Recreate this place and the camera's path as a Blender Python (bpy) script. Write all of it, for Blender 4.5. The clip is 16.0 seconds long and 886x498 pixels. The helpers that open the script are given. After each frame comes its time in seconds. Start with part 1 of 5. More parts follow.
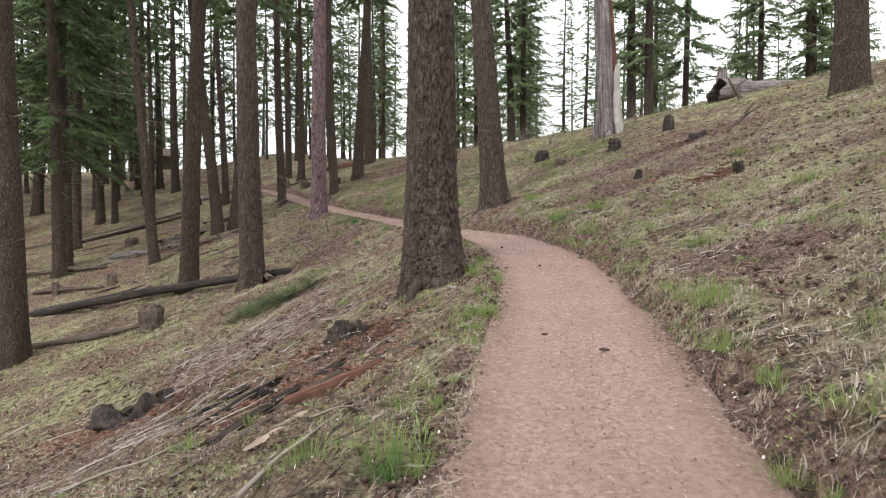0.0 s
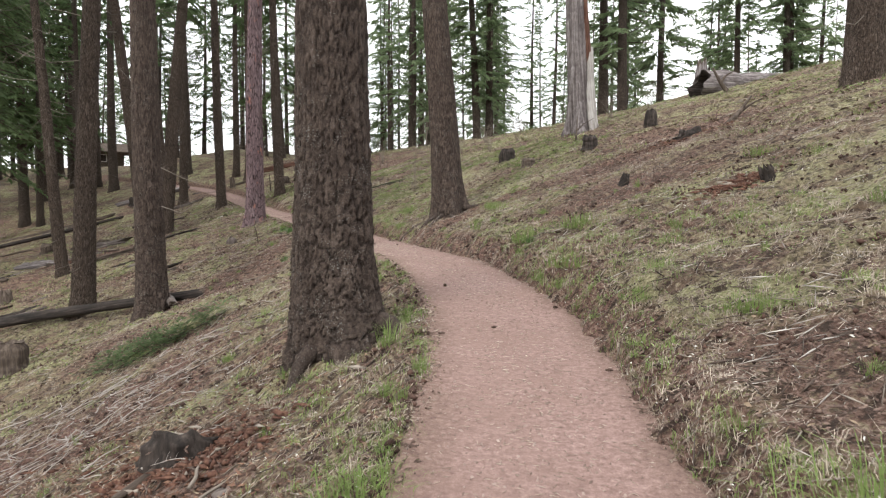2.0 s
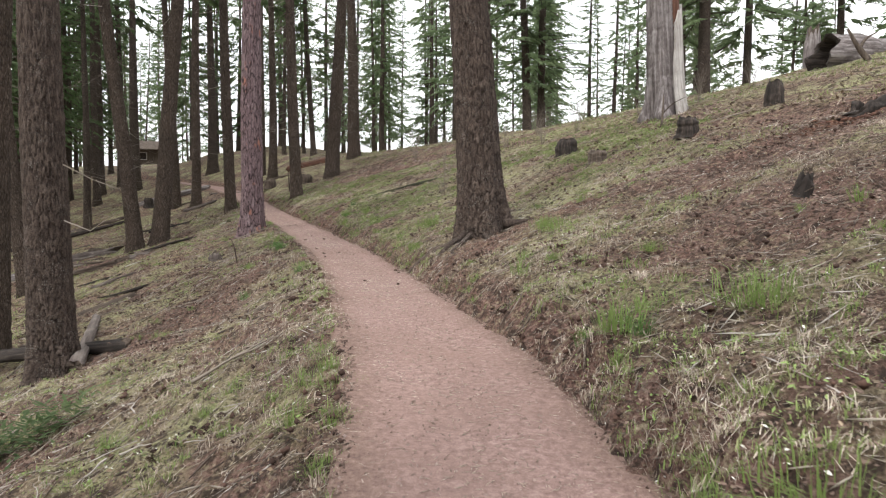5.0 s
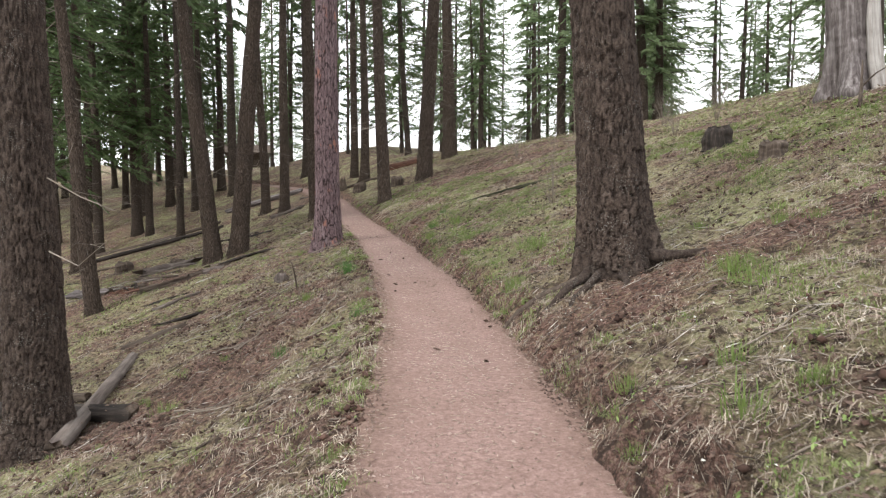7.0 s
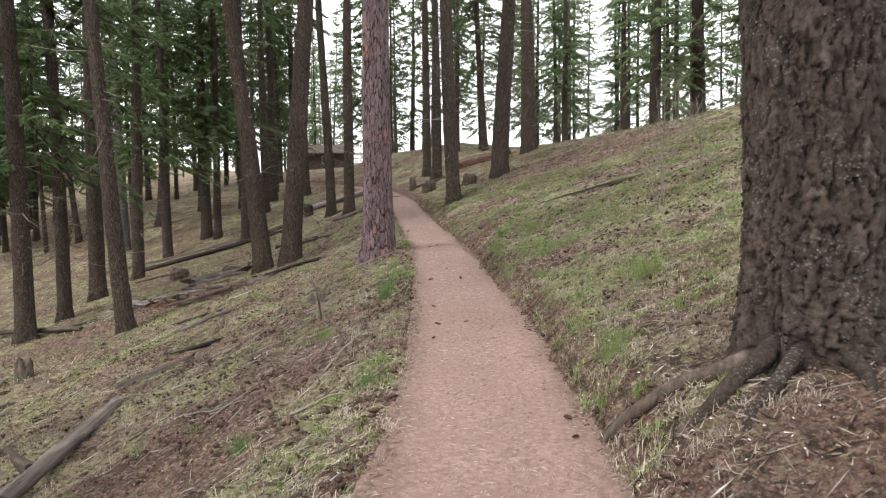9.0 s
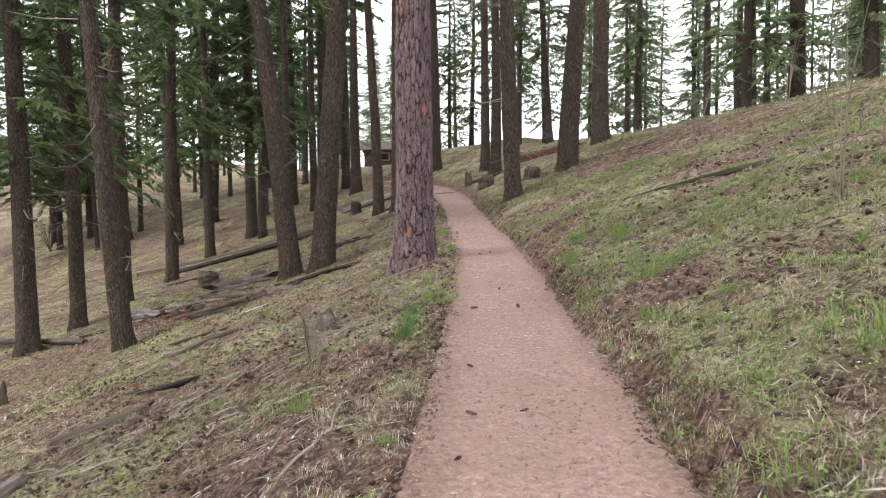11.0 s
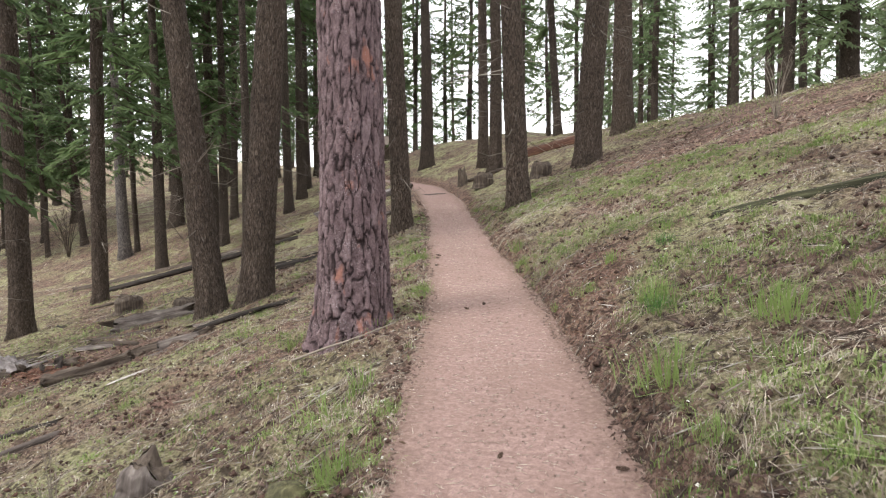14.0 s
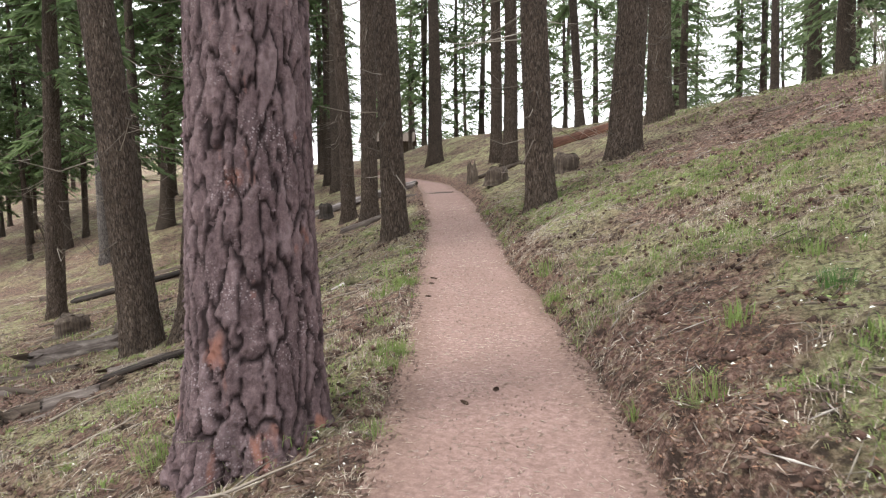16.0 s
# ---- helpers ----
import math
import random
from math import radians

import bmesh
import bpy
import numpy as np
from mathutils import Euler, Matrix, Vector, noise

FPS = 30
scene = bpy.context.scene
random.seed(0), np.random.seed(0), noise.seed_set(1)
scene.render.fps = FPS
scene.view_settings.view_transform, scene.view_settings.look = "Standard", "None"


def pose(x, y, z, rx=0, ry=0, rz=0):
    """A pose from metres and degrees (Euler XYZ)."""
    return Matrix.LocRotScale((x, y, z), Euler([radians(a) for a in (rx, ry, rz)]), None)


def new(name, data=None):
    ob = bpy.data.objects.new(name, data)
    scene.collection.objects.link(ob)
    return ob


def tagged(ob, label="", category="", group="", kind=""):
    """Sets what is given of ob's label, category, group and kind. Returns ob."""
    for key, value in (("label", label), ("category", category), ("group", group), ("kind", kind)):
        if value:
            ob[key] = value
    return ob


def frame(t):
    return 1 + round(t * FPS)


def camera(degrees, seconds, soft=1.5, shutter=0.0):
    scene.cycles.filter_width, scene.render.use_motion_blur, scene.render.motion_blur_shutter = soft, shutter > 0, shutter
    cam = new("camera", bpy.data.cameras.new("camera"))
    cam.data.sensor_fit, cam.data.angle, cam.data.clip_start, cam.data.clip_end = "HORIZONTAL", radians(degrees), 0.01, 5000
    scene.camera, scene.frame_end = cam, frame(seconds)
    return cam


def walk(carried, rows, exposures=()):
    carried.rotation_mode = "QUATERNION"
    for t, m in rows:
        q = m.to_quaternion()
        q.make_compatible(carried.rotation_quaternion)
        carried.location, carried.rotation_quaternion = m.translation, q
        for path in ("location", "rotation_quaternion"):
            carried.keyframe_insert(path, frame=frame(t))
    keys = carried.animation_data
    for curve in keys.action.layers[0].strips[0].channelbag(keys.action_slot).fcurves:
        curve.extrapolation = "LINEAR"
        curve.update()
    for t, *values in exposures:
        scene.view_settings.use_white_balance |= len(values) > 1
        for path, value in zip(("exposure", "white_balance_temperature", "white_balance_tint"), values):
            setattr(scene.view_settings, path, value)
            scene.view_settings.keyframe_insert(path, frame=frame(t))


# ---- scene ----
cam = camera(69.3, 16.0, soft=1.15, shutter=0.15)
METRES, EYE, TILT, LEAN, TURN = 25.0, 1.35, -3.0, 0.0, 0.0
EXPOSURES = [(0.0, 0.56), (3.0, 0.62), (9.0, 0.79), (12.5, 1.05), (16.0, 1.13)]
ROWS = [
    (0.0, 0.0, 0.0, 0.0, 0.0, 0.0, -0.0),
    (0.5, 0.0061, 0.0284, 0.0064, 1.06, -0.09, -0.02),
    (1.0, 0.011, 0.0565, 0.0094, 0.7, -0.16, 0.01),
    (1.5, 0.0184, 0.0859, 0.0154, -1.34, -0.21, 0.02),
    (2.0, 0.0225, 0.1175, 0.0186, -2.78, -0.24, 0.07),
    (2.5, 0.029, 0.1499, 0.0233, -3.6, -0.31, 0.12),
    (3.0, 0.0348, 0.1834, 0.0257, -2.23, -0.37, 0.11),
    (5.5, 0.0441, 0.3428, 0.0459, 4.37, -0.54, -0.26),
    (6.0, 0.0416, 0.3752, 0.0497, 7.98, -0.64, -0.14),
    (6.5, 0.0377, 0.4048, 0.0534, 9.44, -0.67, -0.24),
    (7.0, 0.0357, 0.4365, 0.0597, 10.72, -0.74, -0.17),
    (7.5, 0.0316, 0.4642, 0.0629, 12.9, -0.75, -0.14),
    (8.0, 0.0309, 0.4952, 0.0651, 15.01, -0.8, -0.07),
    (8.5, 0.0262, 0.5247, 0.067, 16.77, -0.82, -0.06),
    (9.0, 0.0219, 0.5554, 0.0691, 18.13, -0.87, -0.08),
    (9.5, 0.0139, 0.5849, 0.0696, 20.05, -0.89, -0.23),
    (12.0, -0.0303, 0.7373, 0.0773, 24.12, -1.11, -0.54),
    (12.5, -0.041, 0.7682, 0.0831, 23.67, -1.13, -0.49),
    (13.0, -0.053, 0.7965, 0.0847, 23.75, -1.22, -0.49),
    (13.5, -0.0623, 0.826, 0.0894, 23.64, -1.25, -0.47),
    (14.0, -0.0727, 0.854, 0.0926, 23.63, -1.28, -0.5),
    (14.5, -0.0804, 0.8832, 0.0969, 23.74, -1.33, -0.54),
    (15.0, -0.0913, 0.9105, 0.0983, 24.73, -1.37, -0.42),
    (15.5, -0.1003, 0.9376, 0.0998, 24.87, -1.45, -0.5),
    (16.0, -0.1131, 0.9657, 0.1006, 24.82, -1.46, -0.46),
]
walk(cam, [(t, pose(0, 0, EYE, TILT, LEAN, TURN) @ pose(METRES * x, METRES * y, METRES * z, 90 + pitch, roll, yaw)) for t, x, y, z, yaw, pitch, roll in ROWS], EXPOSURES)

# ---- light: bright overcast sky and a weak, wide sun behind the cloud ----
SKY, SUN = 0.11, 1.5
world = bpy.data.worlds.new("overcast_sky")
scene.world = world
world.use_nodes = True
wn, wl = world.node_tree.nodes, world.node_tree.links
sky = wn.new("ShaderNodeTexSky")
sky.sky_type, sky.sun_disc = "NISHITA", False
sky.sun_elevation, sky.sun_rotation = radians(50), radians(40)
sky.air_density, sky.dust_density = 1.0, 3.0
cloud = wn.new("ShaderNodeTexNoise")
cloud.inputs["Scale"].default_value = 2.2
cloud.inputs["Detail"].default_value = 4
veil = wn.new("ShaderNodeMix")
veil.data_type = "RGBA"
veil.inputs[0].default_value = 0.86
ramp = wn.new("ShaderNodeValToRGB")
ramp.color_ramp.elements[0].color = (11.0, 11.2, 11.6, 1)
ramp.color_ramp.elements[1].color = (14.5, 14.6, 14.8, 1)
wl.new(cloud.outputs["Fac"], ramp.inputs[0])
wl.new(sky.outputs[0], veil.inputs[6])
wl.new(ramp.outputs[0], veil.inputs[7])
wl.new(veil.outputs[2], wn["Background"].inputs["Color"])
wn["Background"].inputs["Strength"].default_value = SKY
sun = new("sun", bpy.data.lights.new("sun", "SUN"))
sun.data.energy, sun.data.angle, sun.data.color = SUN, radians(25), (1.0, 0.96, 0.9)
sun.matrix_world = pose(0, 0, 60, 40, 0, -40)


# ---- noise and mesh helpers ----
def lattice(ix, iy, seed):
    h = (ix.astype(np.int64) * 374761393 + iy.astype(np.int64) * 668265263 + seed * 974711) & 0x7FFFFFFF
    h = ((h ^ (h >> 13)) * 1274126177) & 0x7FFFFFFF
    return ((h ^ (h >> 16)) & 0xFFFF) / 65535.0


def vnoise(x, y, seed=0, wrap=0):
    """Smooth value noise in 0..1; wrap: the period along x."""
    x, y = np.asarray(x, float), np.asarray(y, float)
    ix, iy = np.floor(x), np.floor(y)
    fx, fy = x - ix, y - iy
    fx, fy = fx * fx * (3 - 2 * fx), fy * fy * (3 - 2 * fy)
    jx = ix + 1
    if wrap:
        ix, jx = ix % wrap, jx % wrap
    a, b = lattice(ix, iy, seed), lattice(jx, iy, seed)
    c, d = lattice(ix, iy + 1, seed), lattice(jx, iy + 1, seed)
    return (a + (b - a) * fx) * (1 - fy) + (c + (d - c) * fx) * fy


def fbm(x, y, octaves=4, seed=0):
    total, amp = 0.0, 0.5
    for k in range(octaves):
        total = total + amp * (vnoise(np.asarray(x) * 2 ** k + 17.3 * k, np.asarray(y) * 2 ** k - 9.1 * k, seed + k) - 0.5)
        amp *= 0.5
    return total


def smooth(a, b, v):
    v = np.clip((np.asarray(v, float) - a) / (b - a), 0, 1)
    return v * v * (3 - 2 * v)


def mesh_of(name, verts, faces, shaded=True):
    """A mesh from arrays: faces all of one size (n x 3 or n x 4)."""
    verts, faces = np.asarray(verts, np.float32), np.asarray(faces, np.int32)
    me = bpy.data.meshes.new(name)
    me.vertices.add(len(verts))
    me.vertices.foreach_set("co", verts.ravel())
    me.loops.add(faces.size)
    me.loops.foreach_set("vertex_index", faces.ravel())
    me.polygons.add(len(faces))
    me.polygons.foreach_set("loop_start", np.arange(0, faces.size, faces.shape[1], dtype=np.int32))
    me.update(calc_edges=True)
    me.polygons.foreach_set("use_smooth", np.full(len(faces), shaded))
    me.validate()
    return me


def grid_faces(rows, cols, closed=False):
    r, c = np.meshgrid(np.arange(rows - 1), np.arange(cols if closed else cols - 1), indexing="ij")
    r, c = r.ravel(), c.ravel()
    d = (c + 1) % cols
    return np.stack([r * cols + c, r * cols + d, (r + 1) * cols + d, (r + 1) * cols + c], 1)


def part(name, me, material, parent=None, label=""):
    ob = new(name, me)
    if not me.materials:
        me.materials.append(material)
    if parent is not None:
        ob.parent = parent
    return tagged(ob, label)


def thing(name, label, category, m, group=""):
    ob = new(name)
    ob.empty_display_size = 0.2
    ob.matrix_world = m
    return tagged(ob, label, category, group)


def rods(starts, ends, r0, r1, sides=3, bow=None):
    """Thin tapered rods, each of two joints, as one soup of verts and faces."""
    starts, ends = np.asarray(starts, float), np.asarray(ends, float)
    n = len(starts)
    mid = (starts + ends) / 2 + (bow if bow is not None else 0)
    ax = ends - starts
    ax = ax / np.maximum(np.linalg.norm(ax, axis=1, keepdims=True), 1e-6)
    ref = np.where(np.abs(ax[:, 2:3]) > 0.9, [[1.0, 0, 0]], [[0, 0, 1.0]])
    u = np.cross(ax, ref)
    u /= np.linalg.norm(u, axis=1, keepdims=True)
    w = np.cross(ax, u)
    r0, r1 = np.broadcast_to(r0, (n,)), np.broadcast_to(r1, (n,))
    rings = []
    for p, r in ((starts, r0), (mid, (r0 + r1) / 2), (ends, r1)):
        for k in range(sides):
            a = 2 * math.pi * k / sides
            rings.append(p + (u * math.cos(a) + w * math.sin(a)) * r[:, None])
    verts = np.stack(rings, 1).reshape(-1, 3)
    f = []
    for j in range(2):
        for k in range(sides):
            k2 = (k + 1) % sides
            f.append([j * sides + k, j * sides + k2, (j + 1) * sides + k2, (j + 1) * sides + k])
    faces = (np.arange(n)[:, None, None] * 3 * sides + np.array(f)[None]).reshape(-1, 4)
    return verts, faces


def slivers(starts, ends, radius):
    """Small spindle-shaped bits, six triangles each."""
    starts, ends = np.asarray(starts, float), np.asarray(ends, float)
    n = len(starts)
    ax = ends - starts
    ax = ax / np.maximum(np.linalg.norm(ax, axis=1, keepdims=True), 1e-6)
    ref = np.where(np.abs(ax[:, 2:3]) > 0.9, [[1.0, 0, 0]], [[0, 0, 1.0]])
    u = np.cross(ax, ref)
    u /= np.linalg.norm(u, axis=1, keepdims=True)
    w, r, mid = np.cross(ax, u), np.broadcast_to(radius, (n,))[:, None], (starts + ends) / 2
    ring = [mid + (u * math.cos(a) + w * math.sin(a)) * r for a in (0.5, 2.6, 4.7)]
    verts = np.stack([starts, *ring, ends], 1).reshape(-1, 3)
    f = np.array([(0, 2, 1), (0, 3, 2), (0, 1, 3), (4, 1, 2), (4, 2, 3), (4, 3, 1)])
    return verts, (np.arange(n)[:, None, None] * 5 + f[None]).reshape(-1, 3)


# ---- the lie of the land ----
PATH_Y = [-10, 0, 2.5, 4.6, 8, 11, 13, 15, 18, 20, 22, 25, 28, 32, 36, 42, 48, 54, 60]
PATH_X = [0.16, 0.48, 0.62, 1.01, 1.48, 1.23, 0.78, 0.31, -0.44, -1.09, -1.84, -2.99, -4.19, -6.09, -7.94, -11.04, -14.34, -19.44, -26.94]
RISE_Y = [-30, -5, 0, 2, 4.6, 8.6, 11, 14, 18.5, 20.7, 24.2, 30, 35.4, 40.4, 48, 60, 80, 110]
RISE_Z = [-1.2, -0.2, 0, 0.24, 0.42, 0.7, 0.9, 0.98, 0.99, 1.13, 1.27, 1.6, 2.1, 2.7, 3.35, 4.5, 7.3, 9.2]
HALF = 0.66


def eased(y, ys, vs):
    y = np.asarray(y, float)
    return sum(w * np.interp(y + o, ys, vs) for o, w in ((-1.6, 0.15), (-0.8, 0.22), (0, 0.26), (0.8, 0.22), (1.6, 0.15)))


def path_x(y):
    return eased(y, PATH_Y, PATH_X)


def path_z(y):
    return eased(y, RISE_Y, RISE_Z)


def clump(x, y):
    """High on the small hummocks of moss and matted grass, low in the gaps between."""
    return 0.55 * vnoise(x * 4.2, y * 4.2, 301) + 0.45 * vnoise(x * 11, y * 11, 302)


def ground_z(x, y, rough=True):
    x, y = np.asarray(x, float), np.asarray(y, float)
    dx, z = x - path_x(y), path_z(y)
    edge = HALF + 0.30 * fbm(y * 0.8, np.sign(dx) * 7, 3, 5) + 0.13 * fbm(y * 3.7, np.sign(dx) * 3, 3, 9) + 0.20 * fbm(y * 11, dx * 11, 3, 13)
    a = np.maximum(-dx - edge, 0)
    s = np.interp(y, [5, 10, 20, 26, 29, 36, 42, 50, 60, 80], [0.43, 0.49, 0.39, 0.33, 0.30, 0.31, 0.33, 0.2, 0.12, 0.05])
    left = -s * 20 * (1 - np.exp(-a / 20))
    b = np.maximum(dx - edge, 0)
    s = np.interp(y, [0, 25, 36, 44], [0.39, 0.375, 0.31, 0.28])
    crest = np.interp(y, [20, 27, 34, 45, 60], [22, 19, 12.5, 7.8, 6.5])
    over = np.maximum(b - crest, 0)
    c = np.minimum(b, crest)
    right = 0.13 * smooth(0, 0.35, b) + s * c * (1 - c / 100) - np.minimum(0.10 * over * smooth(0, 4, over), 5)
    z = z + left + right + 16 * smooth(75, 200, a)
    off = np.abs(dx) - edge
    z = z + 0.035 * smooth(-0.05, 0.12, off) - 0.05 * smooth(0.1, -0.12, off)
    if rough:
        wild = smooth(0, 0.6, off)
        z = z + wild * (0.30 * fbm(x * 0.45, y * 0.45, 3, 21) + 0.11 * fbm(x * 2.3, y * 2.3, 3, 31)) + smooth(0, 0.15, off) * (0.07 * (clump(x, y) - 0.5) + 0.10 * fbm(x * 8, y * 8, 3, 41))
    return z


BARE = [(4.9, 16.2, 2.4, 1.2), (-3.4, 35.4, 1.6, 1.4), (-0.6, 34.6, 2.2, 1.6), (-1.3, 6.4, 1.1, 1.5), (-4.1, 8.2, 1.2, 1.0), (-2.8, 10.2, 0.9, 1.5), (2.7, 5.8, 0.8, 1.2), (3.8, 13.2, 1.5, 1.2), (1.5, 16.6, 1.0, 0.9), (2.2, 16.9, 1.5, 1.1), (-3.2, 28.2, 0.6, 1.6), (-2.0, 37.0, 3.2, 2.6), (7.2, 18.3, 2.0, 2.4), (-11.6, 29.0, 2.4, 1.0), (-3.4, 18.3, 1.1, 2.0), (-0.7, 22.6, 0.5, 0.5), (-2.95, 26.9, 0.4, 1.4)]


def bareness(x, y):
    """1 where needles and soil lie bare of grass, 0 in the open sward."""
    x, y = np.asarray(x, float), np.asarray(y, float)
    best = np.zeros(np.broadcast(x, y).shape)
    for cx, cy, rx, ry in BARE:
        best = np.maximum(best, 1.35 - np.hypot((x - cx) / rx, (y - cy) / ry))
    side = np.where(x < path_x(y), 0.24, 0.0)
    return np.clip(best + side + 1.6 * fbm(x * 0.8, y * 0.8, 3, 201) + 0.8 * fbm(x * 3.5, y * 3.5, 2, 205), 0, 1)


def gz(x, y):
    return float(ground_z(x, y))


# ---- materials ----
def material(name, rough=0.9):
    m = bpy.data.materials.new(name)
    m.use_nodes = True
    b = m.node_tree.nodes["Principled BSDF"]
    b.inputs["Roughness"].default_value = rough
    b.inputs["Specular IOR Level"].default_value = 0.25
    return m, m.node_tree.nodes, m.node_tree.links, b


def coords(n, l, scale=(1, 1, 1)):
    tc, mp = n.new("ShaderNodeTexCoord"), n.new("ShaderNodeMapping")
    l.new(tc.outputs["Object"], mp.inputs["Vector"])
    mp.inputs["Scale"].default_value = scale
    return mp.outputs[0]


def noise_node(n, l, vec, scale, detail=4, rough=0.6):
    t = n.new("ShaderNodeTexNoise")
    t.inputs["Scale"].default_value, t.inputs["Detail"].default_value, t.inputs["Roughness"].default_value = scale, detail, rough
    l.new(vec, t.inputs["Vector"])
    return t.outputs["Fac"]


def ramped(n, l, fac, stops):
    r = n.new("ShaderNodeValToRGB")
    e = r.color_ramp.elements
    while len(e) < len(stops):
        e.new(0.5)
    for k, (p, c) in enumerate(stops):
        e[k].position, e[k].color = p, (*c, 1)
    l.new(fac, r.inputs[0])
    return r.outputs[0]


def mixed(n, l, fac, a, b, mode="MIX"):
    m = n.new("ShaderNodeMix")
    m.data_type, m.blend_type = "RGBA", mode
    for sock, v in ((m.inputs[0], fac), (m.inputs[6], a), (m.inputs[7], b)):
        if isinstance(v, (int, float)):
            sock.default_value = v
        elif isinstance(v, tuple):
            sock.default_value = (*v, 1)
        else:
            l.new(v, sock)
    return m.outputs[2]


def bumped(n, l, b, height, strength, distance):
    bp = n.new("ShaderNodeBump")
    bp.inputs["Strength"].default_value, bp.inputs["Distance"].default_value = strength, distance
    l.new(height, bp.inputs["Height"])
    l.new(bp.outputs[0], b.inputs["Normal"])


def bark_material(name, dark, mid, light, lichen, stretch=0.5, scale=26, crack=0.10, depth=0.03, flake=70, crackle=0.2, furrow=1.0):
    """Broken plates between dark furrows, with finer cracks and flakes on the plates."""
    m, n, l, b = material(name, 0.92)
    v = coords(n, l, (1, 1, stretch))
    warp = n.new("ShaderNodeTexNoise")
    warp.inputs["Scale"].default_value, warp.inputs["Detail"].default_value = scale * 0.45, 5
    l.new(v, warp.inputs["Vector"])
    add = n.new("ShaderNodeVectorMath")
    add.operation = "MULTIPLY_ADD"
    add.inputs[1].default_value = (2.4 / scale, 2.4 / scale, 2.4 / scale)
    l.new(warp.outputs["Color"], add.inputs[0])
    l.new(v, add.inputs[2])
    edges = []
    for s, wide in ((scale, crack), (scale * 2.7, 0.16)):
        cells = n.new("ShaderNodeTexVoronoi")
        cells.feature = "DISTANCE_TO_EDGE"
        cells.inputs["Scale"].default_value = s
        l.new(add.outputs[0], cells.inputs["Vector"])
        edges.append(ramped(n, l, cells.outputs["Distance"], [(0.0, (0, 0, 0)), (wide, (1, 1, 1))]))
    tint = n.new("ShaderNodeTexVoronoi")
    tint.inputs["Scale"].default_value = scale * 2.7
    l.new(add.outputs[0], tint.inputs["Vector"])
    fine = noise_node(n, l, v, flake, 6, 0.75)
    broad = noise_node(n, l, coords(n, l), 1.4, 4)
    col = ramped(n, l, fine, [(0.36, dark), (0.52, mid), (0.67, light)])
    grey = n.new("ShaderNodeSeparateColor")
    l.new(tint.outputs["Color"], grey.inputs[0])
    col = mixed(n, l, 0.45, col, ramped(n, l, grey.outputs[0], [(0.1, dark), (0.6, mid), (1.0, light)]))
    col = mixed(n, l, ramped(n, l, broad, [(0.35, (0, 0, 0)), (0.7, (0.4, 0.4, 0.4))]), col, dark)
    lich = noise_node(n, l, coords(n, l, (1, 1, 0.9)), 38, 4, 0.8)
    col = mixed(n, l, ramped(n, l, lich, [(0.60, (0, 0, 0)), (0.68, (0.6, 0.6, 0.6))]), col, lichen)
    col = mixed(n, l, edges[1], mixed(n, l, crackle, col, dark), col)
    col = mixed(n, l, ramped(n, l, edges[0], [(0.0, (1 - furrow, 1 - furrow, 1 - furrow)), (1.0, (1, 1, 1))]), tuple(c * 0.45 for c in dark), col)
    l.new(col, b.inputs["Base Color"])
    h = n.new("ShaderNodeMath")
    h.operation = "MULTIPLY_ADD"
    h.inputs[1].default_value = 0.6
    l.new(fine, h.inputs[0])
    h2 = n.new("ShaderNodeMath")
    h2.operation = "MULTIPLY_ADD"
    h2.inputs[1].default_value = 0.5
    l.new(edges[1], h2.inputs[0])
    l.new(edges[0], h2.inputs[2])
    l.new(h2.outputs[0], h.inputs[2])
    bumped(n, l, b, h.outputs[0], 1.0, depth)
    return m


def island_material(name, stops, rough=0.8, translucent=0.0):
    """For heaps of small loose pieces: each piece takes its own colour from the ramp."""
    m, n, l, b = material(name, rough)
    g = n.new("ShaderNodeNewGeometry")
    col = ramped(n, l, g.outputs["Random Per Island"], stops)
    v = coords(n, l)
    col = mixed(n, l, 0.45, col, ramped(n, l, noise_node(n, l, v, 0.7, 3), [(0.3, stops[0][1]), (0.7, stops[-1][1])]))
    l.new(col, b.inputs["Base Color"])
    if translucent:
        b.inputs["Subsurface Weight"].default_value = 0
        tr = n.new("ShaderNodeBsdfTranslucent")
        l.new(col, tr.inputs["Color"])
        mx = n.new("ShaderNodeMixShader")
        mx.inputs[0].default_value = translucent
        l.new(b.outputs[0], mx.inputs[1])
        l.new(tr.outputs[0], mx.inputs[2])
        l.new(mx.outputs[0], n["Material Output"].inputs["Surface"])
    return m


fir_bark = bark_material("fir_bark", (0.034, 0.023, 0.017), (0.150, 0.108, 0.082), (0.33, 0.26, 0.21), (0.30, 0.29, 0.27), 0.28, 20, 0.14, 0.06, 60, 0.12, 0.42)
far_bark = bark_material("far_fir_bark", (0.040, 0.029, 0.022), (0.125, 0.092, 0.073), (0.235, 0.187, 0.152), (0.20, 0.19, 0.17), 0.4, 20, 0.12, 0.04, 60, 0.2, 0.6)


